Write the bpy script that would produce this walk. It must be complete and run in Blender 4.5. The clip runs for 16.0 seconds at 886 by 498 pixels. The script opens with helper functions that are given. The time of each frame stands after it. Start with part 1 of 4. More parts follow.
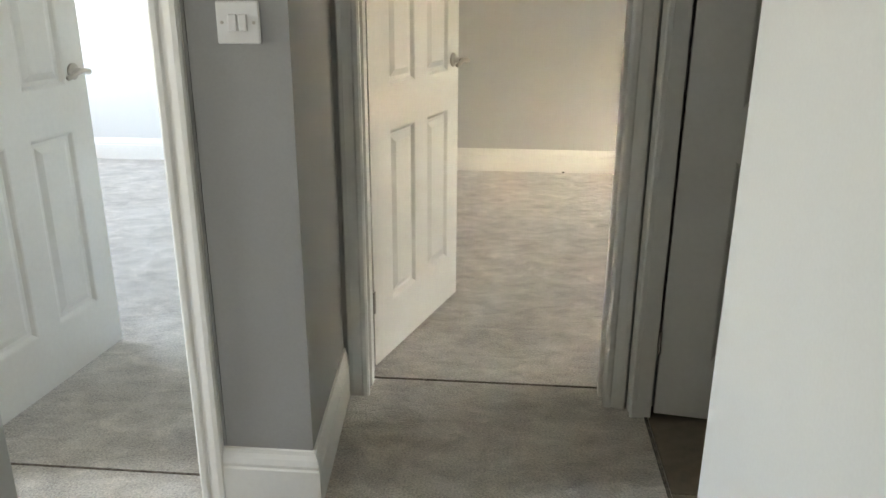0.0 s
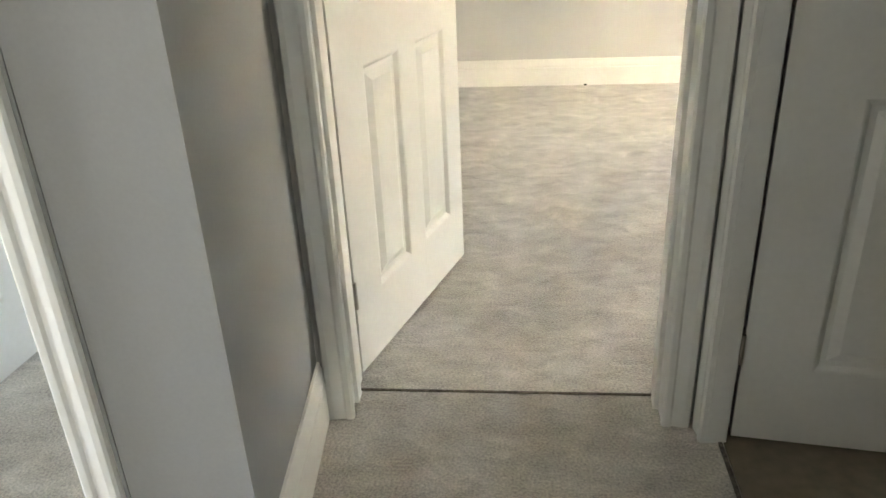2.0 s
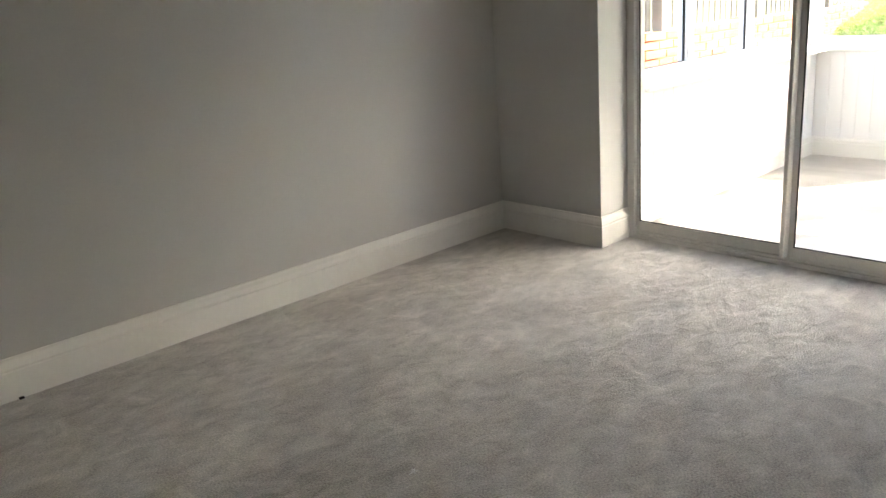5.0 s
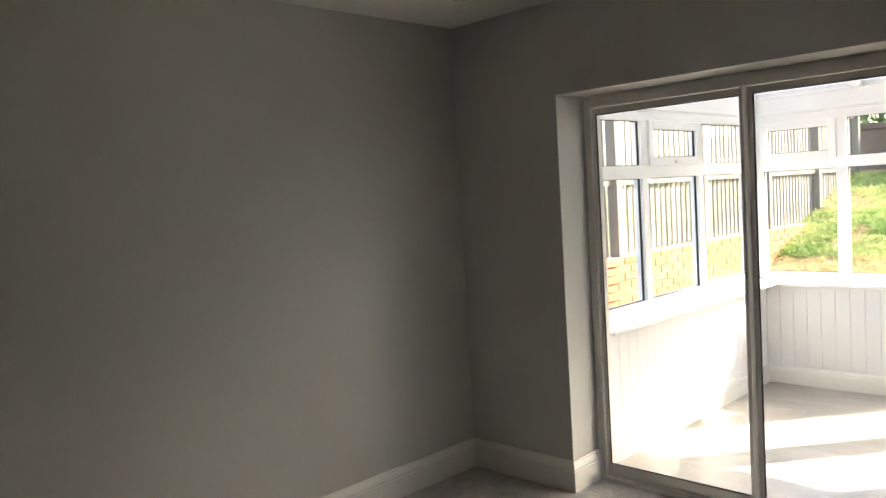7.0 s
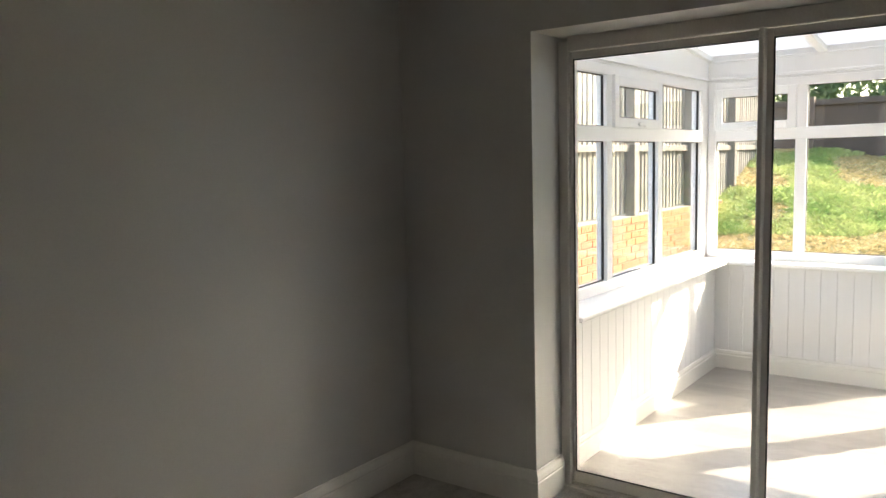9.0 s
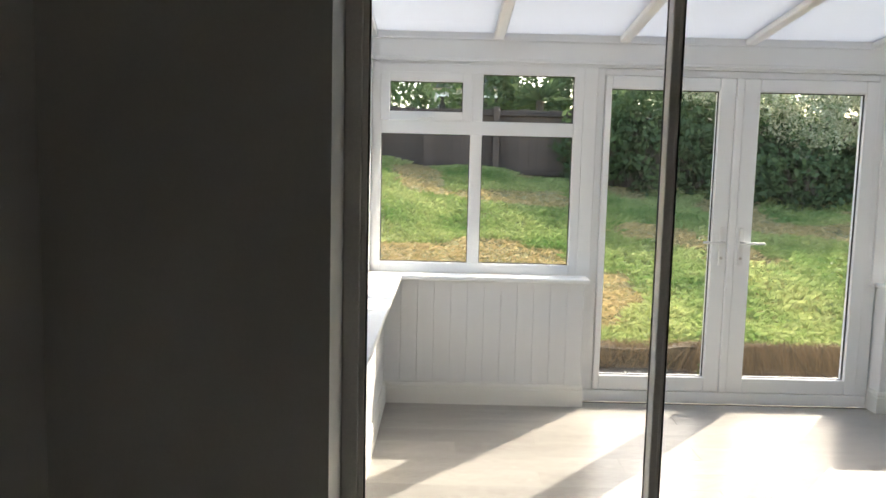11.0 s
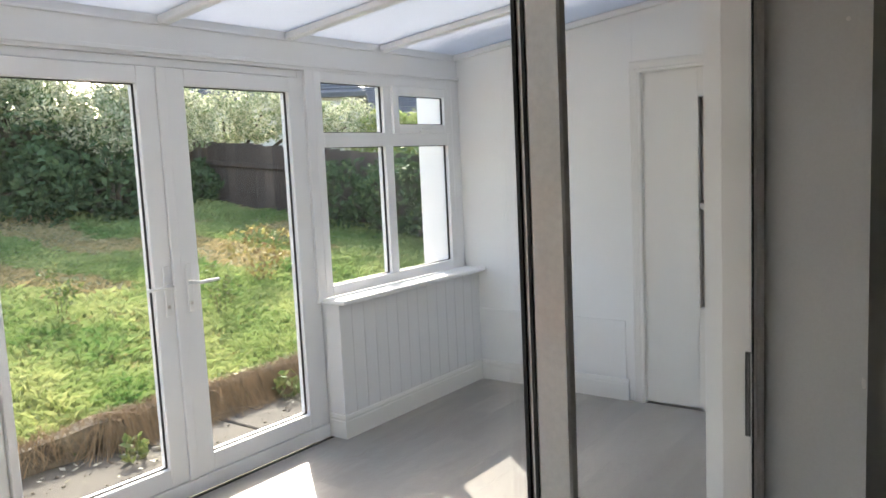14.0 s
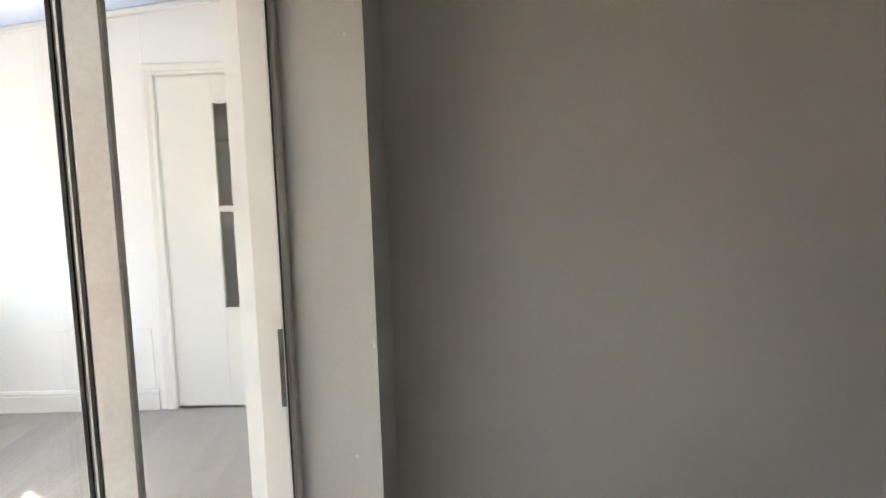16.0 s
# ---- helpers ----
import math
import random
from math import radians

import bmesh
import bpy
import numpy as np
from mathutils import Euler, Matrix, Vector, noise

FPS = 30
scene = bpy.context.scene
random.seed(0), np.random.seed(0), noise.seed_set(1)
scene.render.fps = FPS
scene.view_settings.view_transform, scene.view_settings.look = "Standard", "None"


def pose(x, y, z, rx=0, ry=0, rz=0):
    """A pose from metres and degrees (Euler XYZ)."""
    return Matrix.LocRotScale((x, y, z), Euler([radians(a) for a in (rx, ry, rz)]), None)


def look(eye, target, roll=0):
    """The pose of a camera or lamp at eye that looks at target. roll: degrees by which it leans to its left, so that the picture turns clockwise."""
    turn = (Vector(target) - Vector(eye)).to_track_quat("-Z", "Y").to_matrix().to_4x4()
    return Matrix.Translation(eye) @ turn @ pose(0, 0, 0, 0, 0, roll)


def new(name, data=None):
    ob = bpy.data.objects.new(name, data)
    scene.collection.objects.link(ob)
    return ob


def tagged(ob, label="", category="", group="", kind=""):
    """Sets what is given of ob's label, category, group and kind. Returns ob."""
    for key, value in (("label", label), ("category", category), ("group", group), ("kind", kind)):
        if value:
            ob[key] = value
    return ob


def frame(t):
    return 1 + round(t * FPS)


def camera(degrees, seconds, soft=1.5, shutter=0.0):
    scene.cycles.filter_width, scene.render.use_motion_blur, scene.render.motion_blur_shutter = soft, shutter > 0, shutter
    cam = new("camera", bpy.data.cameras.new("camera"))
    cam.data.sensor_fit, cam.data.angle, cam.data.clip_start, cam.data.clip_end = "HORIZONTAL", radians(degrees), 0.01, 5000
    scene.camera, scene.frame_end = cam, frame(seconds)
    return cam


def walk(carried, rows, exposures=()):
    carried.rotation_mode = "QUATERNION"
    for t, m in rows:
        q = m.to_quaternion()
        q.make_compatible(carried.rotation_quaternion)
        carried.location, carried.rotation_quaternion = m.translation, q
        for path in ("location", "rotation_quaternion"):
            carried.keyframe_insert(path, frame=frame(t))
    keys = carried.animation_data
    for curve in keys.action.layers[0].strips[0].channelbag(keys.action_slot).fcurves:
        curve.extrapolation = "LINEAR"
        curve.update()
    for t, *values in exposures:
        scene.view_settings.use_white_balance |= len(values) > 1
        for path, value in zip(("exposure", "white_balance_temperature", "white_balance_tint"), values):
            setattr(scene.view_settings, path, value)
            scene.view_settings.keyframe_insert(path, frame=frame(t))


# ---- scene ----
cam = camera(59.8, 16.0)
PATH = [
    (0, look((-0.014, 0.176, 1.262), (-0.178, 2.063, 0.618), 0.3)),
    (0.5, look((-0.026, 0.171, 1.207), (-0.184, 1.965, 0.338), -0.8)),
    (1, look((-0.028, 0.204, 1.175), (-0.19, 1.925, 0.167), -1.5)),
    (1.5, look((-0.025, 0.451, 1.172), (-0.204, 2.178, 0.18), -2.2)),
    (2, look((-0.033, 0.852, 1.22), (-0.23, 2.639, 0.344), -2.7)),
    (2.5, look((-0.109, 1.301, 1.229), (-0.222, 3.129, 0.425), -3.8)),
    (3, look((-0.134, 1.729, 1.211), (0.022, 3.546, 0.39), -2.7)),
    (3.5, look((-0.121, 2.072, 1.214), (0.32, 3.842, 0.392), -1.9)),
    (4, look((-0.165, 2.38, 1.19), (0.648, 4.006, 0.357), -2.7)),
    (4.5, look((-0.14, 2.552, 1.197), (0.994, 4.023, 0.454), -4.1)),
    (5, look((-0.133, 2.646, 1.26), (1.124, 4.082, 0.662), -4.7)),
    (7.5, look((-0.185, 2.671, 1.595), (1.218, 4.093, 1.492), -2.6)),
    (8, look((-0.095, 2.76, 1.559), (1.276, 4.207, 1.403), -1.5)),
    (10.5, look((0.851, 4.482, 1.476), (2.816, 4.767, 1.237), -0.0)),
    (11, look((1.179, 4.718, 1.412), (3.168, 4.715, 1.2), 1.4)),
    (11.5, look((1.529, 4.892, 1.427), (3.488, 4.576, 1.182), 1.4)),
    (12, look((1.869, 5.039, 1.401), (3.778, 4.488, 1.169), 0.8)),
    (12.5, look((2.18, 5.102, 1.475), (3.99, 4.276, 1.263), -0.5)),
    (13, look((2.432, 5.152, 1.505), (4.06, 4.011, 1.282), -1.8)),
    (13.5, look((2.602, 5.083, 1.498), (4.039, 3.71, 1.276), -2.1)),
    (14, look((2.738, 5.019, 1.504), (3.936, 3.433, 1.276), -2.7)),
    (14.5, look((2.84, 5.015, 1.457), (3.733, 3.241, 1.223), -2.8)),
    (14.7, look((2.862, 5.028, 1.444), (3.638, 3.199, 1.211), -2.5)),
    (15, look((2.862, 5.05, 1.457), (3.466, 3.159, 1.218), -2.1)),
    (15.3, look((2.812, 5.093, 1.444), (3.263, 3.159, 1.211), -1.9)),
    (16, look((2.754, 5.121, 1.454), (2.818, 3.137, 1.21), -1.9)),
]
EXPOSURES = [(0, 5.65, 7900, 10), (1.5, 5.9, 8100, 10), (2.0, 6.15, 7900, 10), (2.5, 5.9, 7200, 10), (3.0, 5.7, 6700, 10), (3.5, 5.15, 6400, 10), (4.5, 4.45, 6300, 10), (5.0, 3.95, 6900, 10), (7.4, 3.3, 7100, 10), (8.2, 3.25, 7100, 10), (10.5, 2.35, 6900, 8), (13.0, 2.2, 6500, 10), (14.5, 2.45, 6600, 10), (15.3, 2.8, 6400, 10), (16, 3.6, 7000, 10)]
SUN, SKY, HALL_W, SIDE_W = 2.1, 0.15, 0.95, 0.72
walk(cam, PATH, EXPOSURES)

# ---- light: sun and sky through the garden windows, daylight at the windows of hall and side room ----
SUN_EL, SUN_DIR = radians(35), Vector((0.777, -0.63, 0)).normalized()
to_sun = SUN_DIR * math.cos(SUN_EL) + Vector((0, 0, math.sin(SUN_EL)))
world = bpy.data.worlds.new("world")
scene.world = world
world.use_nodes = True
sky = world.node_tree.nodes.new("ShaderNodeTexSky")
sky.sky_type, sky.sun_disc = "NISHITA", False
sky.sun_elevation, sky.sun_rotation = SUN_EL, math.atan2(SUN_DIR.x, SUN_DIR.y)
sky.air_density, sky.dust_density, sky.ozone_density = 1.0, 3.0, 1.0
world.node_tree.links.new(sky.outputs[0], world.node_tree.nodes["Background"].inputs[0])
world.node_tree.nodes["Background"].inputs[1].default_value = SKY
sun = new("sun", bpy.data.lights.new("sun", "SUN"))
sun.data.energy, sun.data.angle, sun.data.color = SUN, radians(0.6), (1.0, 0.94, 0.84)
sun.matrix_world = look(to_sun * 30, (0, 0, 0))


def window_lamp(name, eye, target, w, h, watts, color):
    ob = new(name, bpy.data.lights.new(name, "AREA"))
    ob.data.shape, ob.data.size, ob.data.size_y = "RECTANGLE", w, h
    ob.data.energy, ob.data.color = watts, color
    ob.matrix_world = look(eye, target)
    return ob


window_lamp("hall_window_light", (-3.42, 1.35, 1.45), (0, 1.4, 0.9), 0.5, 1.1, HALL_W, (0.86, 0.93, 1.0))
window_lamp("side_room_window_light", (-3.92, 4.2, 1.5), (-1, 4.2, 0.6), 1.7, 1.1, SIDE_W, (0.86, 0.93, 1.0))


# ---- materials ----
def material(name, base, rough=0.5, metal=0.0, var=0.06, scale=3.0, fine=90.0, bump=0.1, dist=0.002, rand=0.0, tint=None, stretch=(1, 1, 1), spec=0.5):
    """Two scales of variation over a base colour, with a fine relief."""
    m = bpy.data.materials.new(name)
    m.use_nodes = True
    nt = m.node_tree
    nd, lk = nt.nodes, nt.links
    b = nd["Principled BSDF"]
    b.inputs["Roughness"].default_value, b.inputs["Metallic"].default_value = rough, metal
    b.inputs["Specular IOR Level"].default_value = spec
    tc, mp = nd.new("ShaderNodeTexCoord"), nd.new("ShaderNodeMapping")
    mp.inputs["Scale"].default_value = stretch
    lk.new(tc.outputs["Object"], mp.inputs[0])
    n1, n2 = nd.new("ShaderNodeTexNoise"), nd.new("ShaderNodeTexNoise")
    for n, sc, det in ((n1, scale, 5), (n2, fine, 3)):
        n.inputs["Scale"].default_value, n.inputs["Detail"].default_value = sc, det
        lk.new(mp.outputs[0], n.inputs["Vector"])
    add = nd.new("ShaderNodeMath")
    add.operation = "ADD"
    lk.new(n1.outputs[0], add.inputs[0])
    lk.new(n2.outputs[0], add.inputs[1])
    ramp = nd.new("ShaderNodeMapRange")
    ramp.inputs[1].default_value, ramp.inputs[2].default_value = 0.65, 1.35
    ramp.inputs[3].default_value, ramp.inputs[4].default_value = 1 - var * 2, 1 + var * 2
    lk.new(add.outputs[0], ramp.inputs[0])
    value = ramp.outputs[0]
    if rand:
        oi, mr, mu = nd.new("ShaderNodeObjectInfo"), nd.new("ShaderNodeMapRange"), nd.new("ShaderNodeMath")
        mr.inputs[3].default_value, mr.inputs[4].default_value = 1 - rand, 1 + rand
        mu.operation = "MULTIPLY"
        lk.new(oi.outputs["Random"], mr.inputs[0])
        lk.new(mr.outputs[0], mu.inputs[0])
        lk.new(value, mu.inputs[1])
        value = mu.outputs[0]
    mix = nd.new("ShaderNodeMix")
    mix.data_type, mix.blend_type = "RGBA", "MIX"
    mix.inputs[6].default_value = (*base, 1)
    mix.inputs[7].default_value = (*(tint or base), 1)
    lk.new(n1.outputs[0], mix.inputs[0])
    sc = nd.new("ShaderNodeVectorMath")
    sc.operation = "SCALE"
    lk.new(mix.outputs[2], sc.inputs[0])
    lk.new(value, sc.inputs["Scale"])
    lk.new(sc.outputs[0], b.inputs["Base Color"])
    if bump:
        bp = nd.new("ShaderNodeBump")
        bp.inputs["Strength"].default_value, bp.inputs["Distance"].default_value = bump, dist
        lk.new(n2.outputs[0], bp.inputs["Height"])
        lk.new(bp.outputs[0], b.inputs["Normal"])
    return m


def carpet_material(name, base, tint):
    """Cut-pile carpet: tufts, brushed patches and pale footmarks."""
    m = material(name, base, 0.95, var=0.0, spec=0.05)
    nt = m.node_tree
    nd, lk = nt.nodes, nt.links
    b = nd["Principled BSDF"]
    b.inputs["Sheen Weight"].default_value, b.inputs["Sheen Roughness"].default_value = 0.45, 0.5
    tc = nd.new("ShaderNodeTexCoord")
    brush = nd.new("ShaderNodeMapping")
    brush.inputs["Rotation"].default_value, brush.inputs["Scale"].default_value = (0, 0, -0.45), (0.8, 1.2, 1)
    lk.new(tc.outputs["Object"], brush.inputs[0])
    big, mid, tuft = (nd.new("ShaderNodeTexNoise") for _ in range(3))
    for n, sc, det, w in ((big, 2.6, 7, 0.8), (mid, 13, 9, 0.5), (tuft, 160, 3, 0.0)):
        n.inputs["Scale"].default_value, n.inputs["Detail"].default_value, n.inputs["Distortion"].default_value = sc, det, w
        lk.new(tc.outputs["Object"] if n is tuft else brush.outputs[0], n.inputs["Vector"])
    weights = ((big, 0.55), (mid, 0.9), (tuft, 1.5))
    last = None
    for n, w in weights:
        sub = nd.new("ShaderNodeMath")
        sub.operation = "MULTIPLY_ADD"
        sub.inputs[1].default_value, sub.inputs[2].default_value = w, -0.5 * w
        lk.new(n.outputs[0], sub.inputs[0])
        if last is None:
            last = sub.outputs[0]
        else:
            a = nd.new("ShaderNodeMath")
            lk.new(last, a.inputs[0])
            lk.new(sub.outputs[0], a.inputs[1])
            last = a.outputs[0]
    mark, lift, both = nd.new("ShaderNodeTexNoise"), nd.new("ShaderNodeMapRange"), nd.new("ShaderNodeMath")
    mark.inputs["Scale"].default_value, mark.inputs["Detail"].default_value, mark.inputs["Distortion"].default_value = 6.0, 9, 1.0
    mark.inputs["Roughness"].default_value = 0.65
    lift.inputs[1].default_value, lift.inputs[2].default_value, lift.inputs[3].default_value, lift.inputs[4].default_value = 0.53, 0.72, 0.0, 0.32
    lk.new(tc.outputs["Object"], mark.inputs["Vector"])
    lk.new(mark.outputs[0], lift.inputs[0])
    lk.new(last, both.inputs[0])
    lk.new(lift.outputs[0], both.inputs[1])
    last = both.outputs[0]
    one = nd.new("ShaderNodeMath")
    one.inputs[1].default_value = 1.0
    lk.new(last, one.inputs[0])
    mix = nd.new("ShaderNodeMix")
    mix.data_type = "RGBA"
    mix.inputs[6].default_value, mix.inputs[7].default_value = (*base, 1), (*tint, 1)
    lk.new(big.outputs[0], mix.inputs[0])
    sc = nd.new("ShaderNodeVectorMath")
    sc.operation = "SCALE"
    lk.new(mix.outputs[2], sc.inputs[0])
    lk.new(one.outputs[0], sc.inputs["Scale"])
    lk.new(sc.outputs[0], b.inputs["Base Color"])
    b1, b2 = nd.new("ShaderNodeBump"), nd.new("ShaderNodeBump")
    b1.inputs["Strength"].default_value, b1.inputs["Distance"].default_value = 0.8, 0.007
    b2.inputs["Strength"].default_value, b2.inputs["Distance"].default_value = 0.6, 0.025
    lk.new(tuft.outputs[0], b1.inputs["Height"])
    lk.new(mid.outputs[0], b2.inputs["Height"])
    lk.new(b2.outputs[0], b1.inputs["Normal"])
    lk.new(b1.outputs[0], b.inputs["Normal"])
    return m


def glass_material(name, tint, gloss):
    """Clear pane: see-through with a Fresnel gloss."""
    m = bpy.data.materials.new(name)
    m.use_nodes = True
    nd, lk = m.node_tree.nodes, m.node_tree.links
    out = nd["Material Output"]
    nd.remove(nd["Principled BSDF"])
    tr, gl, mx, fr, po, mu = (nd.new("ShaderNode" + k) for k in ("BsdfTransparent", "BsdfGlossy", "MixShader", "LayerWeight", "Math", "Math"))
    tr.inputs[0].default_value = (*tint, 1)
    gl.inputs["Roughness"].default_value = 0.02
    po.operation, po.inputs[1].default_value = "POWER", 4.0
    mu.operation, mu.inputs[1].default_value, mu.inputs[2].default_value = "MULTIPLY_ADD", gloss * 0.7, gloss * 0.025
    lk.new(fr.outputs["Facing"], po.inputs[0])
    lk.new(po.outputs[0], mu.inputs[0])
    lk.new(mu.outputs[0], mx.inputs[0])
    lk.new(tr.outputs[0], mx.inputs[1])
    lk.new(gl.outputs[0], mx.inputs[2])
    lk.new(mx.outputs[0], out.inputs[0])
    return m


def roof_material(name):
    """Opal twin-wall sheet: half passes as soft light."""
    m = material(name, (0.72, 0.73, 0.75), 0.35, var=0.02, scale=1.5, fine=40, bump=0.03)
    nd, lk = m.node_tree.nodes, m.node_tree.links
    tl, mx = nd.new("ShaderNodeBsdfTranslucent"), nd.new("ShaderNodeMixShader")
    tl.inputs[0].default_value = (0.71, 0.74, 0.79, 1)
    mx.inputs[0].default_value = 0.40
    lk.new(nd["Principled BSDF"].outputs[0], mx.inputs[1])
    lk.new(tl.outputs[0], mx.inputs[2])
    lk.new(mx.outputs[0], nd["Material Output"].inputs[0])
    return m


def leaf_material(name, a, b, rough=0.6, patch=0.0):
    """Leaves that differ one by one, and with patch also from place to place."""
    m = bpy.data.materials.new(name)
    m.use_nodes = True
    nd, lk = m.node_tree.nodes, m.node_tree.links
    p = nd["Principled BSDF"]
    p.inputs["Roughness"].default_value, p.inputs["Specular IOR Level"].default_value = rough, 0.25
    g, mix = nd.new("ShaderNodeNewGeometry"), nd.new("ShaderNodeMix")
    mix.data_type = "RGBA"
    mix.inputs[6].default_value, mix.inputs[7].default_value = (*a, 1), (*b, 1)
    if patch:
        tc, n, mr, ma = (nd.new("ShaderNode" + k) for k in ("TexCoord", "TexNoise", "MapRange", "Mix"))
        n.inputs["Scale"].default_value, n.inputs["Detail"].default_value = 1.1, 4
        mr.inputs[1].default_value, mr.inputs[2].default_value = 0.36, 0.64
        ma.inputs[0].default_value = patch
        lk.new(tc.outputs["Object"], n.inputs["Vector"])
        lk.new(n.outputs[0], mr.inputs[0])
        lk.new(g.outputs["Random Per Island"], ma.inputs[2])
        lk.new(mr.outputs[0], ma.inputs[3])
        lk.new(ma.outputs[0], mix.inputs[0])
    else:
        lk.new(g.outputs["Random Per Island"], mix.inputs[0])
    lk.new(mix.outputs[2], p.inputs["Base Color"])
    tl, mx = nd.new("ShaderNodeBsdfTranslucent"), nd.new("ShaderNodeMixShader")
    lk.new(mix.outputs[2], tl.inputs[0])
    mx.inputs[0].default_value = 0.35
    lk.new(p.outputs[0], mx.inputs[1])
    lk.new(tl.outputs[0], mx.inputs[2])
    lk.new(mx.outputs[0], nd["Material Output"].inputs[0])
    return m


WALL = material("grey_wall_paint", (0.54, 0.535, 0.515), 0.40, spec=0.8, var=0.02, scale=1.2, fine=140, bump=0.12, dist=0.0015)
# Same grey paint as WALL, darkened to put the hall's shade into it.
SHADEWALL = material("grey_wall_paint_shaded", (0.36, 0.36, 0.355), 0.6, var=0.02, scale=1.2, fine=140, bump=0.12, dist=0.0015)
HALLWALL = material("pale_wall_paint", (0.66, 0.66, 0.64), 0.6, var=0.015, scale=1.2, fine=140, bump=0.1, dist=0.0015)
PLASTER = material("white_masonry_paint", (0.87, 0.87, 0.855), 0.7, var=0.025, scale=2.5, fine=45, bump=0.3, dist=0.004)
CEIL = material("white_ceiling_paint", (0.80, 0.79, 0.77), 0.8, var=0.01, bump=0.05)
TRIM = material("white_satin_paint", (0.80, 0.79, 0.75), 0.35, var=0.015, scale=4, fine=60, bump=0.04)
BOARD = material("white_painted_boarding", (0.77, 0.775, 0.78), 0.45, var=0.02, scale=3, fine=70, bump=0.06, rand=0.015)
UPVC = material("white_upvc", (0.86, 0.865, 0.865), 0.28, var=0.01, bump=0.0)
ALU = material("grey_aluminium", (0.72, 0.70, 0.67), 0.35, 0.15, var=0.04, scale=6, fine=120, bump=0.05)
GASKET = material("black_rubber", (0.012, 0.012, 0.012), 0.6, var=0.05, bump=0)
NICKEL = material("satin_nickel", (0.55, 0.52, 0.47), 0.28, 1.0, var=0.03, bump=0)
CHROME = material("polished_chrome", (0.8, 0.8, 0.82), 0.15, 1.0, var=0.01, bump=0)
PLASTIC = material("white_plastic", (0.8, 0.8, 0.79), 0.3, var=0.005, bump=0)
JOINT = material("carpet_edge", (0.15, 0.13, 0.11), 0.95, var=0.3, scale=30, fine=120, bump=0.5)
DARK = material("dark_gap", (0.02, 0.018, 0.015), 0.9, var=0.1, bump=0)
BARE = material("bare_plaster_chip", (0.75, 0.73, 0.70), 0.9, var=0.08, fine=60, bump=0.4)
CARPET = carpet_material("grey_carpet", (0.43, 0.40, 0.36), (0.57, 0.54, 0.50))
VINYL = material("brown_vinyl", (0.20, 0.165, 0.12), 0.4, var=0.12, scale=4, fine=30, bump=0.05)
PLANK = material("pale_oak_vinyl", (0.40, 0.37, 0.33), 0.3, var=0.16, scale=1.6, fine=24, bump=0.08, rand=0.12, tint=(0.28, 0.27, 0.25), stretch=(6, 1, 1))
GLASS = glass_material("clear_glass", (0.985, 0.99, 0.985), 0.8)
DOORGLASS = glass_material("patio_glass", (0.985, 0.99, 0.985), 0.9)
BULBGLASS = glass_material("bulb_glass", (0.93, 0.93, 0.93), 3.0)
ROOF = roof_material("opal_polycarbonate")
BRICK = material("orange_brick", (0.42, 0.13, 0.055), 0.85, var=0.12, scale=9, fine=80, bump=0.4, dist=0.003, rand=0.22, tint=(0.40, 0.16, 0.08))
MORTAR = material("mortar", (0.34, 0.29, 0.23), 0.95, var=0.1, scale=12, fine=90, bump=0.4)
FENCE = material("weathered_fence_wood", (0.21, 0.19, 0.16), 0.85, var=0.15, scale=6, fine=45, bump=0.4, dist=0.003, rand=0.2, stretch=(1, 1, 0.15))
DARKFENCE = material("brown_stained_fence", (0.10, 0.072, 0.056), 0.85, var=0.2, scale=5, fine=50, bump=0.4, dist=0.003, rand=0.3, stretch=(1, 1, 0.12))
SOIL = material("garden_ground", (0.20, 0.20, 0.07), 0.95, var=0.3, scale=1.6, fine=14, bump=0.6, dist=0.03, tint=(0.27, 0.22, 0.11))
CONCRETE = material("stained_concrete", (0.11, 0.097, 0.08), 0.9, var=0.2, scale=3, fine=35, bump=0.4, dist=0.004, tint=(0.075, 0.065, 0.05))
EDGING = material("soil_stained_edging", (0.17, 0.135, 0.095), 0.95, var=0.3, scale=7, fine=45, bump=0.8, dist=0.012, tint=(0.09, 0.075, 0.05))
TILE = material("slate_roof_tile", (0.12, 0.12, 0.13), 0.8, var=0.12, scale=5, fine=30, bump=0.3)
RENDER = material("house_render", (0.62, 0.58, 0.52), 0.9, var=0.05, bump=0.2)
BARK = material("bark", (0.10, 0.075, 0.05), 0.9, var=0.2, scale=6, fine=40, bump=0.6, dist=0.01)
GRASS = leaf_material("grass_blades", (0.10, 0.22, 0.05), (0.52, 0.54, 0.23), patch=0.55)
STRAW = leaf_material("dry_grass", (0.56, 0.43, 0.24), (0.36, 0.30, 0.13))
LEAF = leaf_material("bush_leaves", (0.05, 0.09, 0.035), (0.15, 0.21, 0.09))
# Blossom and shrub colours are paler, with their sunlit look put into them.
LEAFLIGHT = leaf_material("sunlit_blossom_leaves", (0.76, 0.73, 0.55), (0.17, 0.23, 0.09))
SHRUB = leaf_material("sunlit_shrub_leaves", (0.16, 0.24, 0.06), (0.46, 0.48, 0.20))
DRYSTEM = leaf_material("dry_brown_stems", (0.36, 0.25, 0.14), (0.11, 0.08, 0.05))
SEEDING = leaf_material("brown_seeding_leaves", (0.26, 0.17, 0.08), (0.32, 0.30, 0.10))
PALELEAF = leaf_material("pale_fallen_leaves", (0.55, 0.53, 0.46), (0.30, 0.28, 0.18))
WEED = leaf_material("weed_leaves", (0.10, 0.17, 0.04), (0.20, 0.20, 0.08))


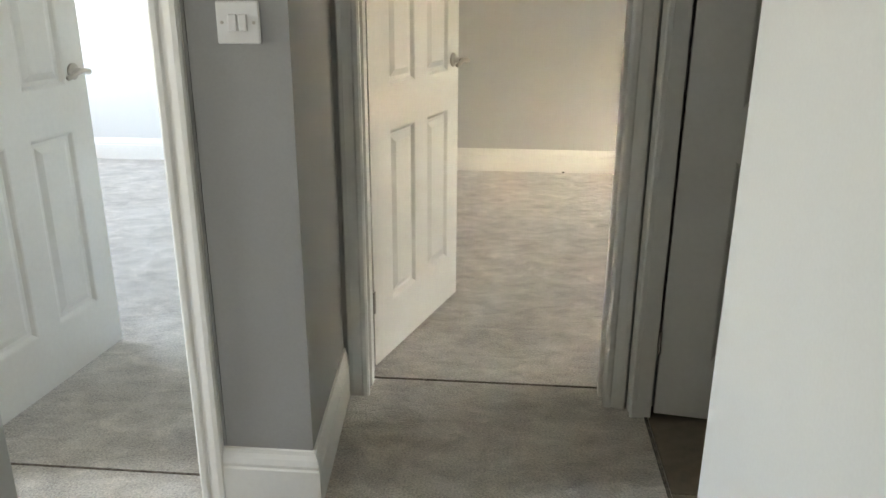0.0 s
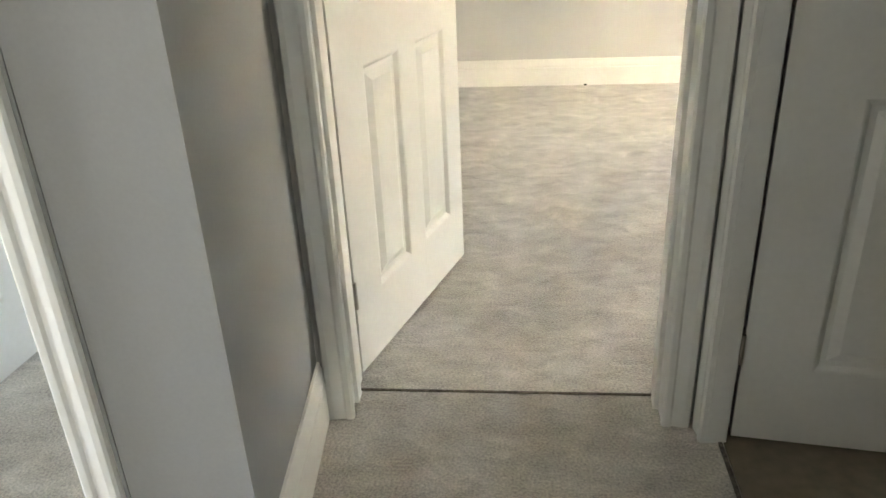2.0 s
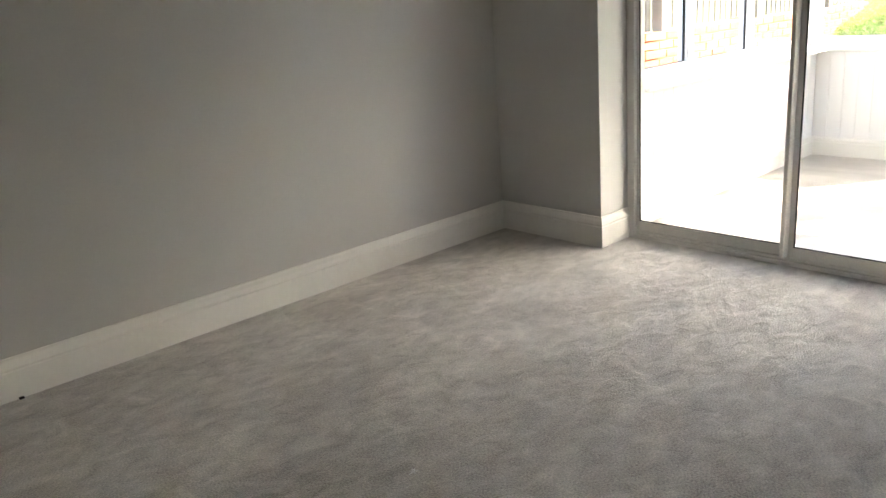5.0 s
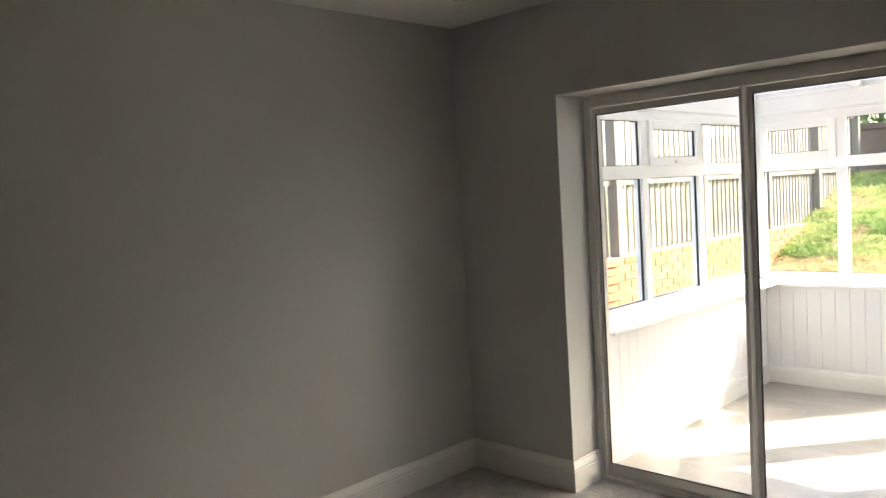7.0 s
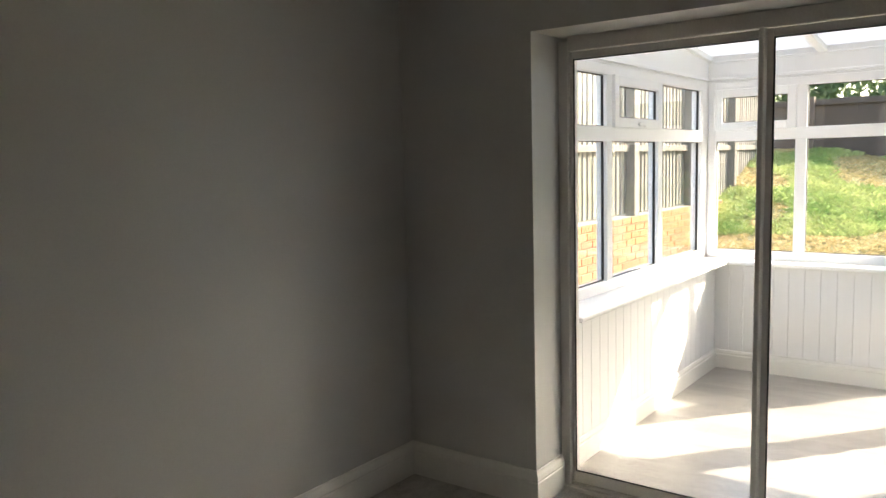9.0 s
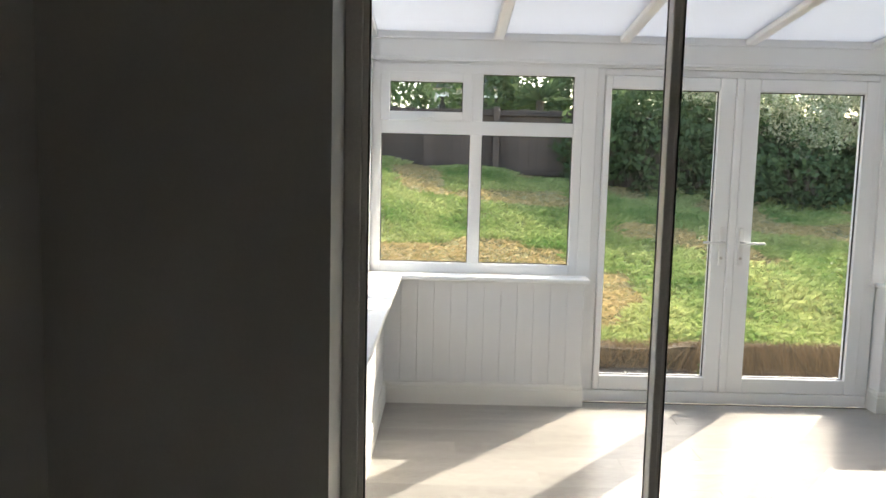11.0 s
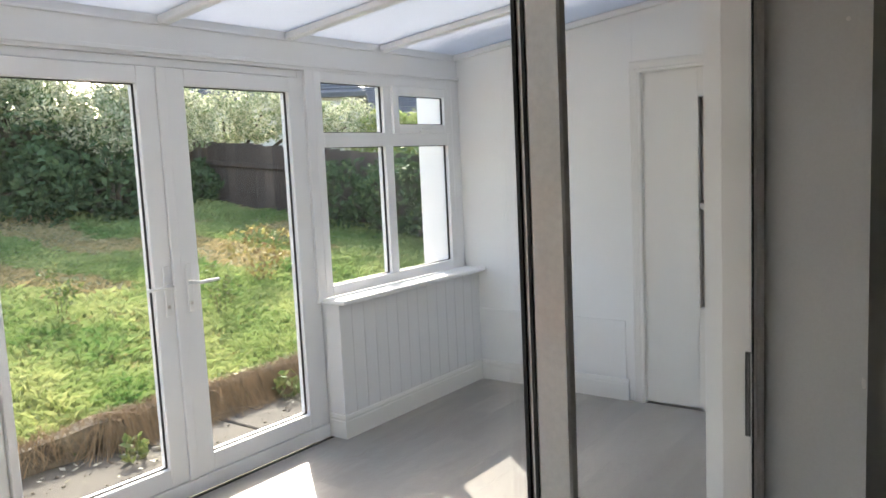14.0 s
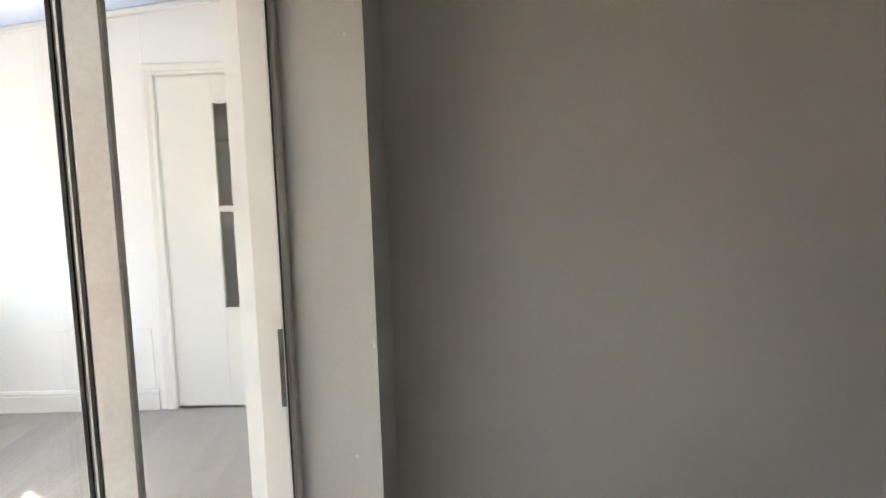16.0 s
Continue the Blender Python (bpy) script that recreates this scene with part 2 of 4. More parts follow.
# ---- building helpers ----
def link(name, bm, mat, parent=None, label="", smooth=False):
    me = bpy.data.meshes.new(name)
    bm.normal_update()
    bm.to_mesh(me)
    bm.free()
    me.materials.append(mat)
    if smooth:
        for p in me.polygons:
            p.use_smooth = True
    ob = new(name, me)
    ob.parent = parent
    if label:
        ob["label"] = label
    return ob


def part(name, bm, mat, parent, label="", smooth=False):
    return link(name, bm, mat, parent, label, smooth)


def thing(name, label, category, kind="", at=(0, 0, 0), rz=0, group=""):
    ob = new(name)
    ob.matrix_basis = pose(*at, 0, 0, rz)
    return tagged(ob, label, category, group, kind)


def box(a, b, bevel=0.0, bm=None):
    """A box from corner a to corner b, with its edges eased."""
    out = bm or bmesh.new()
    lo, hi = [min(p, q) for p, q in zip(a, b)], [max(p, q) for p, q in zip(a, b)]
    vs = bmesh.ops.create_cube(out, size=1)["verts"]
    for v in vs:
        v.co = Vector([lo[i] + (v.co[i] + 0.5) * (hi[i] - lo[i]) for i in range(3)])
    if bevel:
        es = list({e for v in vs for e in v.link_edges})
        bmesh.ops.bevel(out, geom=es, offset=bevel, segments=1, affect="EDGES")
    return out


def boxes(*pairs, bevel=0.0):
    bm = bmesh.new()
    for a, b in pairs:
        box(a, b, bevel, bm)
    return bm


def sweep(bm, prof, p0, p1, out, up=(0, 0, 1), m0=0.0, m1=0.0):
    """A profile of (out, up) points drawn from p0 to p1; m0, m1: +1 mitre for an outer corner, -1 for an inner one."""
    p0, p1, out, up = Vector(p0), Vector(p1), Vector(out), Vector(up)
    d = (p1 - p0).normalized()
    r0 = [bm.verts.new(p0 + out * u + up * v - d * (u * m0)) for u, v in prof]
    r1 = [bm.verts.new(p1 + out * u + up * v + d * (u * m1)) for u, v in prof]
    n = len(prof)
    for i in range(n):
        k = (i + 1) % n
        bm.faces.new((r0[i], r0[k], r1[k], r1[i]))
    bm.faces.new(r0[::-1])
    bm.faces.new(r1)
    bmesh.ops.recalc_face_normals(bm, faces=bm.faces)
    return bm


def tube(bm, pts, radius, sides=10, taper=1.0):
    pts = [Vector(p) for p in pts]
    rings = []
    for i, p in enumerate(pts):
        d = (pts[min(i + 1, len(pts) - 1)] - pts[max(i - 1, 0)]).normalized()
        a = d.orthogonal().normalized()
        b = d.cross(a)
        if rings:
            a = (last - d * last.dot(d)).normalized()
            b = d.cross(a)
        last = a
        r = radius * (1 + (taper - 1) * i / (len(pts) - 1))
        rings.append([bm.verts.new(p + (a * math.cos(t) + b * math.sin(t)) * r) for t in (2 * math.pi * k / sides for k in range(sides))])
    for r0, r1 in zip(rings, rings[1:]):
        for k in range(sides):
            bm.faces.new((r0[k], r0[(k + 1) % sides], r1[(k + 1) % sides], r1[k]))
    bm.faces.new(rings[0][::-1])
    bm.faces.new(rings[-1])
    return bm


def lathe(bm, prof, centre=(0, 0, 0), sides=24, axis="z"):
    """Turns (radius, height) points about an axis."""
    c = Vector(centre)
    rings = []
    for r, h in prof:
        ring = []
        for k in range(sides):
            t = 2 * math.pi * k / sides
            q = (r * math.cos(t), r * math.sin(t), h)
            q = q if axis == "z" else ((q[2], q[0], q[1]) if axis == "x" else (q[1], q[2], q[0]))
            ring.append(bm.verts.new(c + Vector(q)))
        rings.append(ring)
    for r0, r1 in zip(rings, rings[1:]):
        for k in range(sides):
            bm.faces.new((r0[k], r0[(k + 1) % sides], r1[(k + 1) % sides], r1[k]))
    bm.faces.new(rings[0][::-1])
    bm.faces.new(rings[-1])
    bmesh.ops.recalc_face_normals(bm, faces=bm.faces)
    return bm


def setting(name, bm, mat, label, category):
    return tagged(link(name, bm, mat), label, category, kind="structure")


SKIRT = [(0, 0), (0.018, 0), (0.018, 0.108), (0.0145, 0.113), (0.0165, 0.122), (0.013, 0.138), (0.0075, 0.150), (0.006, 0.160), (0, 0.162)]
LOWSKIRT = [(0, 0), (0.016, 0), (0.016, 0.095), (0.012, 0.102), (0.013, 0.112), (0.007, 0.128), (0, 0.130)]
CASING = [(0, 0), (0.012, 0), (0.017, 0.006), (0.017, 0.018), (0.013, 0.024), (0.015, 0.034), (0.019, 0.050), (0.019, 0.062), (0.014, 0.066), (0, 0.066)]


def skirting(name, runs, label, prof=SKIRT, mat=TRIM):
    bm = bmesh.new()
    for run in runs:
        sweep(bm, prof, *run)
    return setting(name, bm, mat, label, "skirting board")


# ---- the plan ----
H = 2.5                       # ceiling
XE, XO = 3.017, 3.38          # east wall, room side and garden-room side
YN, YS = 5.68, 2.54           # north and south walls of the main room
XW = -0.56                    # west wall of the main room
ON, OS, OH = 4.985, 3.005, 2.04   # patio opening
YH = 2.385                    # hall side of the south wall
DL, DR, DH = -0.455, 0.31, 2.0    # main room doorway
YB = 1.805                    # hall side of the side room's wall
SL, SR = -1.52, -0.775        # side room doorway
CE, CN, CS = 5.69, 5.05, 0.717    # garden room, inner faces of its low walls
WX, WY = 5.80, 5.15           # inner faces of the window frames

setting("floor", boxes(((-4.1, -1.8, -0.12), (XE, YN + 0.1, 0)), ((XE, OS, -0.12), (3.255, ON, 0))), CARPET, "grey cut-pile carpet with brushed footmarks", "carpet")
setting("ceiling", box((-4.1, -1.8, H), (XO, YN + 0.1, H + 0.1)), CEIL, "plain white painted ceiling", "ceiling")
setting("wall_north", box((XW - 0.1, YN, 0), (XO, YN + 0.25, H)), WALL, "plain grey painted plaster wall", "wall")
wall_east = setting("wall_east", boxes(((XE, ON, 0), (XO - 0.004, YN, H)), ((XE, YS, 0), (XO - 0.004, OS, H)), ((XE, OS, OH), (XO - 0.004, ON, H))), WALL,
                    "grey painted wall round the patio door opening", "wall")
setting("wall_south", boxes(((XW, YH, 0), (DL - 0.03, YS, H)), ((DR + 0.03, YH + 0.002, 0), (XE, YS, H)), ((DL - 0.03, YH, DH + 0.03), (DR + 0.03, YS, H))), WALL, "grey painted wall with the doorway", "wall")
setting("wall_west", box((XW - 0.1, YH, 0), (XW, YN, H)), WALL, "grey painted partition wall", "wall")
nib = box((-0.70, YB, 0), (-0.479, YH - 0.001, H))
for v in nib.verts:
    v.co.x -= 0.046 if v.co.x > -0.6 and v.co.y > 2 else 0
setting("wall_hall_nib", nib, SHADEWALL, "grey painted end of wall between two doors", "wall")
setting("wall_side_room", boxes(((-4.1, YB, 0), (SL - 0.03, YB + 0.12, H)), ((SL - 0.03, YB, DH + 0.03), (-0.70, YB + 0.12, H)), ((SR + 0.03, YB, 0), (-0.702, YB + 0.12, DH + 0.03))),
        SHADEWALL, "grey painted wall with the side room doorway", "wall")
setting("wall_side_room_north", box((-4.1, YN + 0.1, 0), (XW - 0.1, YN + 0.25, H)), HALLWALL, "pale painted wall", "wall")
setting("wall_side_room_west", boxes(((-4.1, YB + 0.12, 0), (-3.95, YN + 0.1, 0.9)), ((-4.1, YB + 0.12, 2.1), (-3.95, YN + 0.1, H)), ((-4.1, YB + 0.12, 0.9), (-3.95, 3.3, 2.1)), ((-4.1, 5.1, 0.9), (-3.95, YN + 0.1, 2.1))),
        HALLWALL, "pale painted wall with a window opening", "wall")
setting("wall_hall_west", boxes(((-3.6, -0.2, 0), (-3.45, YB, 0.85)), ((-3.6, -0.2, 2.05), (-3.45, YB, H)), ((-3.6, -0.2, 0.85), (-3.45, 1.08, 2.05)), ((-3.6, 1.62, 0.85), (-3.45, YB, 2.05))), HALLWALL, "pale painted wall with a window opening", "wall")
setting("wall_hall_left", boxes(((-3.6, -0.35, 0), (-0.5, -0.2, H)), ((-0.62, -0.2, 0), (-0.5, 0.795, H))), HALLWALL, "cream painted wall with a square corner", "wall")
setting("wall_hall_right", box((0.378, -1.8, 0), (0.46, 1.50, H)), HALLWALL, "white painted wall end beside a doorway", "wall")
setting("wall_landing", boxes(((-0.62, -1.8, 0), (0.378, -1.65, H)), ((-0.62, -1.65, 0), (-0.5, -0.35, H))), HALLWALL, "pale painted wall behind the hall", "wall")
setting("wall_bathroom", boxes(((2.2, 0.2, 0), (2.3, 1.2, H)), ((2.2, 2.1, 0), (2.3, YH, H)), ((2.2, 1.2, 0), (2.3, 2.1, 1.0)), ((2.2, 1.2, 2.0), (2.3, 2.1, H)), ((0.46, 0.2, 0), (2.2, 0.3, H)), ((0.40, 1.50, DH + 0.03), (0.50, YH, H))), HALLWALL, "plain pale wall of the next room", "wall")
setting("floor_bathroom", boxes(((0.44, 0.3, 0.0), (2.2, 1.93, 0.004)), ((0.44, 1.936, 0.0), (2.2, YH, 0.004))), VINYL, "brown sheet vinyl floor with a joint", "floor")
setting("trim_carpet_joint", boxes(((DL, 2.489, 0), (DR, 2.496, 0.0035)), ((SL, 1.897, 0), (SR, 1.902, 0.0035)), ((0.428, 1.5, 0), (0.437, YH - 0.06, 0.005))), JOINT, "dark gap where two carpets meet", "carpet joint")

skirting("baseboard_room", [
    ((XW, YN, 0), (XE, YN, 0), (0, -1, 0), (0, 0, 1), -1, -1),
    ((XE, YN, 0), (XE, ON, 0), (-1, 0, 0), (0, 0, 1), -1, 1),
    ((XE, ON, 0), (3.25, ON, 0), (0, -1, 0), (0, 0, 1), 1, 0),
    ((3.25, OS, 0), (XE, OS, 0), (0, 1, 0), (0, 0, 1), 0, 1),
    ((XE, OS, 0), (XE, YS, 0), (-1, 0, 0), (0, 0, 1), 1, -1),
    ((XE, YS, 0), (DR + 0.1, YS, 0), (0, 1, 0), (0, 0, 1), -1, 0),
    ((XW, YS, 0), (XW, YN, 0), (1, 0, 0), (0, 0, 1), 0, -1)], "tall white moulded skirting board")
skirting("baseboard_hall", [
    ((SR + 0.066, YB, 0), (-0.479, YB, 0), (0, -1, 0), (0, 0, 1), 0, 1),
    ((-0.479, YB, 0), (-0.525, YH, 0), (1, 0, 0), (0, 0, 1), 1, 0),
    ((0.378, 1.50, 0), (0.378, -1.6, 0), (-1, 0, 0), (0, 0, 1), 0, 0)], "white moulded skirting board round the hall")
skirting("baseboard_side_room", [((-3.95, YN + 0.1, 0), (XW - 0.1, YN + 0.1, 0), (0, -1, 0))], "white skirting board in the side room")


def casing(name, runs, label):
    bm = bmesh.new()
    for run in runs:
        sweep(bm, CASING, *run)
    return setting(name, bm, TRIM, label, "door casing")


casing("trim_door_main", [
    ((DL + 0.012, YH, 0), (DL + 0.012, YH, DH + 0.05), (0, -1, 0), (-1, 0, 0)),
    ((DR - 0.002, YH, 0), (DR - 0.002, YH, DH + 0.05), (0, -1, 0), (1, 0, 0)),
    ((DL - 0.05, YH, DH), (DR + 0.06, YH, DH), (0, -1, 0), (0, 0, 1))], "white moulded door casing")
casing("trim_door_side", [
    ((SR, YB, 0), (SR, YB, DH + 0.05), (0, -1, 0), (1, 0, 0)),
    ((SL, YB, 0), (SL, YB, DH + 0.05), (0, -1, 0), (-1, 0, 0)),
    ((SL - 0.06, YB, DH), (SR + 0.06, YB, DH), (0, -1, 0), (0, 0, 1))], "white moulded door casing")
casing("trim_door_bathroom", [((0.40, YH - 0.072, 0), (0.40, YH - 0.072, DH + 0.05), (-1, 0, 0), (0, 1, 0))], "white moulded door casing")
setting("trim_linings", boxes(((DL - 0.03, YH, 0), (DL, YS, DH)), ((DR, YH, 0), (DR + 0.03, YS + 0.001, DH)), ((DL - 0.03, YH, DH), (DR + 0.03, YS, DH + 0.03)),
                              ((DL, YH + 0.05, 0), (DL + 0.011, YH + 0.09, DH)), ((DR - 0.011, YH + 0.05, 0), (DR, YH + 0.09, DH)),
                              ((SL - 0.03, YB, 0), (SL, YB + 0.12, DH)), ((SR, YB, 0), (SR + 0.03, YB + 0.12, DH)), ((SL - 0.03, YB, DH), (SR + 0.03, YB + 0.12, DH + 0.03)),
                              ((0.40, YH - 0.072, 0), (0.446, YH, DH)), bevel=0.001), TRIM, "white painted door linings", "door lining")


# ---- panelled doors ----
def door_leaf(w, h, th):
    """A four-panel moulded leaf: hinge edge at x = 0, faces at y = 0 and y = -th."""
    bm = bmesh.new()
    xs = [0, 0.145, 0.345, 0.450, 0.660, w]
    zs = [0, 0.195, 0.800, 0.945, 1.83, h]
    xs[4] = w - 0.105
    for y0, sgn in ((0.0, -1), (-th, 1)):
        for i in range(5):
            for k in range(5):
                x0, x1, z0, z1 = xs[i], xs[i + 1], zs[k], zs[k + 1]
                ring = lambda inset, depth: [bm.verts.new((a, y0 + sgn * depth, b)) for a, b in ((x0 + inset, z0 + inset), (x1 - inset, z0 + inset), (x1 - inset, z1 - inset), (x0 + inset, z1 - inset))]
                if i in (1, 3) and k in (1, 3):
                    rings = [ring(a, d) for a, d in ((0, 0), (0.005, 0.002), (0.014, 0.0115), (0.026, 0.012), (0.048, 0.003))]
                    for r0, r1 in zip(rings, rings[1:]):
                        for q in range(4):
                            bm.faces.new((r0[q], r0[(q + 1) % 4], r1[(q + 1) % 4], r1[q]))
                    bm.faces.new(rings[-1])
                else:
                    bm.faces.new(ring(0, 0))
    for a, b in (((0, 0, 0), (0, -th, h)), ((w, 0, 0), (w, -th, h))):
        bm.faces.new([bm.verts.new(q) for q in ((a[0], 0, 0), (a[0], -th, 0), (a[0], -th, h), (a[0], 0, h))])
    for z in (0, h):
        bm.faces.new([bm.verts.new(q) for q in ((0, 0, z), (w, 0, z), (w, -th, z), (0, -th, z))])
    bmesh.ops.remove_doubles(bm, verts=bm.verts, dist=0.0004)
    bmesh.ops.recalc_face_normals(bm, faces=bm.faces)
    return bm


def lever(parent, x, y, z, out):
    """Round rose and a waved lever that points to the hinge; out is +1 or -1 along y."""
    rose = part("door_handle", lathe(bmesh.new(), [(0.0, 0), (0.026, 0), (0.0265, out * 0.006), (0.022, out * 0.009), (0.011, out * 0.011), (0.0105, out * 0.03), (0.0, out * 0.03)], (x, y, z), 28, "y"), NICKEL, parent, "satin nickel lever handle on a round rose", True)
    pts = [(x, y + out * 0.02, z), (x, y + out * 0.06, z), (x - 0.010, y + out * 0.068, z + 0.002), (x - 0.035, y + out * 0.068, z + 0.007), (x - 0.062, y + out * 0.066, z + 0.004), (x - 0.09, y + out * 0.064, z - 0.006), (x - 0.112, y + out * 0.064, z - 0.010)]
    part("lever", tube(bmesh.new(), pts, 0.0095, 12, 0.8), NICKEL, rose, smooth=True)


def panel_door(name, label, at, rz, w, hinge_side, handle=True):
    d = thing(name, label, "door", "structure", at, rz)
    leaf = part("leaf", door_leaf(w, 1.975, 0.035), TRIM, d)
    if handle:
        for out, y in ((1, 0.0), (-1, -0.035)):
            lever(d, w - 0.062, y, 0.985, out)
        part("latch_plate", boxes(((w - 0.0005, -0.029, 0.955), (w + 0.0012, -0.006, 1.015))), NICKEL, d)
    for z in (0.24, 1.72):
        h = boxes(((-0.0015, -0.031, z - 0.038), (0.0, -0.004, z + 0.038)))
        tube(h, [(-0.004, hinge_side, z - 0.038), (-0.004, hinge_side, z + 0.038)], 0.005, 8)
        part("hinge", h, NICKEL, d, "brushed steel butt hinge")
    return d


panel_door("door_1", "white four-panel door standing open into the room", (-0.487, 2.564, 0.012), math.degrees(math.atan2(0.725, 0.228)), 0.757, -0.039)
panel_door("door_2", "white four-panel side room door standing open", (-1.547, 1.930, 0.012), math.degrees(math.atan2(0.755, 0.080)), 0.757, -0.039)
panel_door("door_3", "white four-panel door opened beside the doorway", (0.462, 2.358, 0.016), -8, 0.757, -0.039, False)

strike = thing("strike_plate", "scratched steel strike plate in the white lining", "strike plate", at=(DR, 2.512, 0.985))
part("plate", boxes(((-0.0022, -0.012, -0.034), (0, 0.012, 0.034)), ((-0.004, 0.010, -0.018), (0, 0.024, 0.018)), bevel=0.0006), CHROME, strike)
# Shade inside the latch hole, painted as a solid dark block on the plate.
part("latch_hole_shade", box((-0.0032, -0.007, -0.012), (-0.001, 0.007, 0.012)), DARK, strike)
for z in (-0.026, 0.026):
    part("screw", lathe(bmesh.new(), [(0, 0.0), (0.0042, 0.0), (0.0036, -0.0035), (0, -0.0038)], (0, 0, z), 10, "x"), CHROME, strike)

switch = thing("light_switch", "white plastic two-gang light switch on grey wall", "light switch", at=(-0.585, YB, 1.19))
part("plate", box((-0.046, -0.008, -0.043), (0.046, 0, 0.043), 0.0025), PLASTIC, switch)
for x in (-0.011, 0.011):
    part("rocker", box((x - 0.009, -0.0125, -0.017), (x + 0.009, -0.007, 0.017), 0.0015), PLASTIC, switch)
for x in (-0.034, 0.034):
    part("screw", lathe(bmesh.new(), [(0, 0.0), (0.004, 0.0), (0.0035, -0.0092), (0, -0.0094)], (x, 0, 0), 10, "y"), NICKEL, switch)

# ---- pendant lamp ----
pend = thing("pendant_lamp", "bare clear glass bulb hanging from a white pendant", "lamp", at=(1.39, 4.1, 0))
part("ceiling_rose", lathe(bmesh.new(), [(0, H), (0.042, H), (0.040, H - 0.012), (0.022, H - 0.024), (0.005, H - 0.03), (0, H - 0.03)]), PLASTIC, pend, smooth=True)
part("cord", tube(bmesh.new(), [(0, 0, H - 0.02), (0, 0, 2.24)], 0.0035, 8), PLASTIC, pend)
part("holder", lathe(bmesh.new(), [(0, 2.26), (0.010, 2.258), (0.017, 2.235), (0.018, 2.20), (0.021, 2.198), (0.021, 2.188), (0, 2.188)]), PLASTIC, pend, smooth=True)
bulb = part("bulb", lathe(bmesh.new(), [(0.0, 2.189), (0.012, 2.188), (0.014, 2.178), (0.022, 2.162), (0.029, 2.142), (0.031, 2.125), (0.027, 2.108), (0.017, 2.096), (0.0, 2.092)]), BULBGLASS, pend, "clear glass bulb", True)
part("filament", tube(tube(bmesh.new(), [(0, 0, 2.188), (0, 0, 2.15)], 0.0035, 8), [(-0.012, 0, 2.135), (-0.006, 0, 2.15), (0.006, 0, 2.15), (0.012, 0, 2.135)], 0.001, 6), NICKEL, bulb)

# ---- sliding patio door ----
patio = thing("door_4", "grey aluminium sliding patio door with clear glass", "patio door", "structure")
FX0, FX1 = 3.25, 3.345
part("frame", boxes(((FX0, ON - 0.045, 0.0), (FX1, ON - 0.001, OH - 0.02)), ((FX0, OS + 0.001, 0.0), (FX1, OS + 0.036, OH - 0.02)), ((FX0, OS + 0.036, OH - 0.062), (FX1, ON - 0.045, OH - 0.001)),
                    ((FX0 + 0.012, OS + 0.036, 0.002), (FX1, ON - 0.045, 0.034)), ((FX0 - 0.012, OS + 0.002, 0.002), (FX0 + 0.012, ON - 0.002, 0.022)), ((FX0 + 0.04, OS + 0.036, 0.034), (FX0 + 0.046, ON - 0.045, 0.044)), bevel=0.002), ALU, patio, "grey anodised aluminium frame")


def sliding_panel(name, x, y0, y1, wide0, wide1, deep):
    z0, z1 = 0.036, OH - 0.064
    p = part(name, boxes(((x, y0, z0), (x + deep, y0 + wide0, z1)), ((x, y1 - wide1, z0), (x + deep, y1, z1)), ((x, y0 + wide0, z0), (x + deep, y1 - wide1, z0 + 0.05)), ((x, y0 + wide0, z1 - 0.032), (x + deep, y1 - wide1, z1)), bevel=0.0025), ALU, patio)
    a, b, g = y0 + wide0, y1 - wide1, 0.005
    part("gasket", boxes(((x + deep * 0.2, a, z0 + 0.05), (x + deep * 0.65, a + g, z1 - 0.032)), ((x + deep * 0.2, b - g, z0 + 0.05), (x + deep * 0.65, b, z1 - 0.032)), ((x + deep * 0.2, a, z0 + 0.05), (x + deep * 0.65, b, z0 + 0.05 + g)), ((x + deep * 0.2, a, z1 - 0.032 - g), (x + deep * 0.65, b, z1 - 0.032))), GASKET, p, "black glazing gasket")
    gl = part("pane", box((x + deep * 0.35, a, z0 + 0.05), (x + deep * 0.35 + 0.004, b, z1 - 0.032)), DOORGLASS, p, "clear glass pane")
    gl.visible_shadow = False
    return p


sliding_panel("fixed_panel", 3.2695, 4.118, ON - 0.045, 0.012, 0.016, 0.013)
sliding_panel("sliding_panel", 3.2575, OS + 0.036, 4.135, 0.022, 0.040, 0.011)
part("interlock", boxes(((3.207, 4.117, 0.04), (3.257, 4.137, OH - 0.064)), bevel=0.003), ALU, patio, "deep aluminium interlock profile")
part("brush_seal", boxes(((3.2575, 4.1352, 0.04), (3.2630, 4.1366, OH - 0.064)), ((3.2578, 4.0935, 0.09), (3.2685, 4.0948, OH - 0.10))), GASKET, patio, "black interlock seal")
part("lock_keeper", boxes(((FX0 + 0.018, OS + 0.035, 0.767), (FX0 + 0.036, OS + 0.044, 0.988)), bevel=0.002), GASKET, patio, "black lock keeper on the jamb")
for z in (0.98, 0.05, 1.66):
    part("screw", lathe(bmesh.new(), [(0, 0), (0.003, 0), (0.0025, 0.0015), (0, 0.002)], (FX0 + 0.062, OS + 0.036, z), 10, "y"), NICKEL, patio)
for x, z in ((3.088, 0.601), (3.067, 1.783)):
    tagged(link("filled_screw_hole", lathe(bmesh.new(), [(0, 0.0), (0.0055, 0.0), (0.005, 0.0012), (0.002, 0.0008), (0, 0.0003)], (x, OS, z), 10, "y"), BARE), "small filled screw hole in the grey reveal", "screw hole", "reveal screw holes")
chip = bmesh.new()
lathe(chip, [(0, 0), (0.006, 0), (0.0045, 0.0012), (0, 0.0018)], (XE + 0.007, OS, 0.932), 9, "y")
for v in chip.verts:
    v.co.z = 0.932 + (v.co.z - 0.932) * 2.6 + noise.noise(v.co * 120) * 0.004
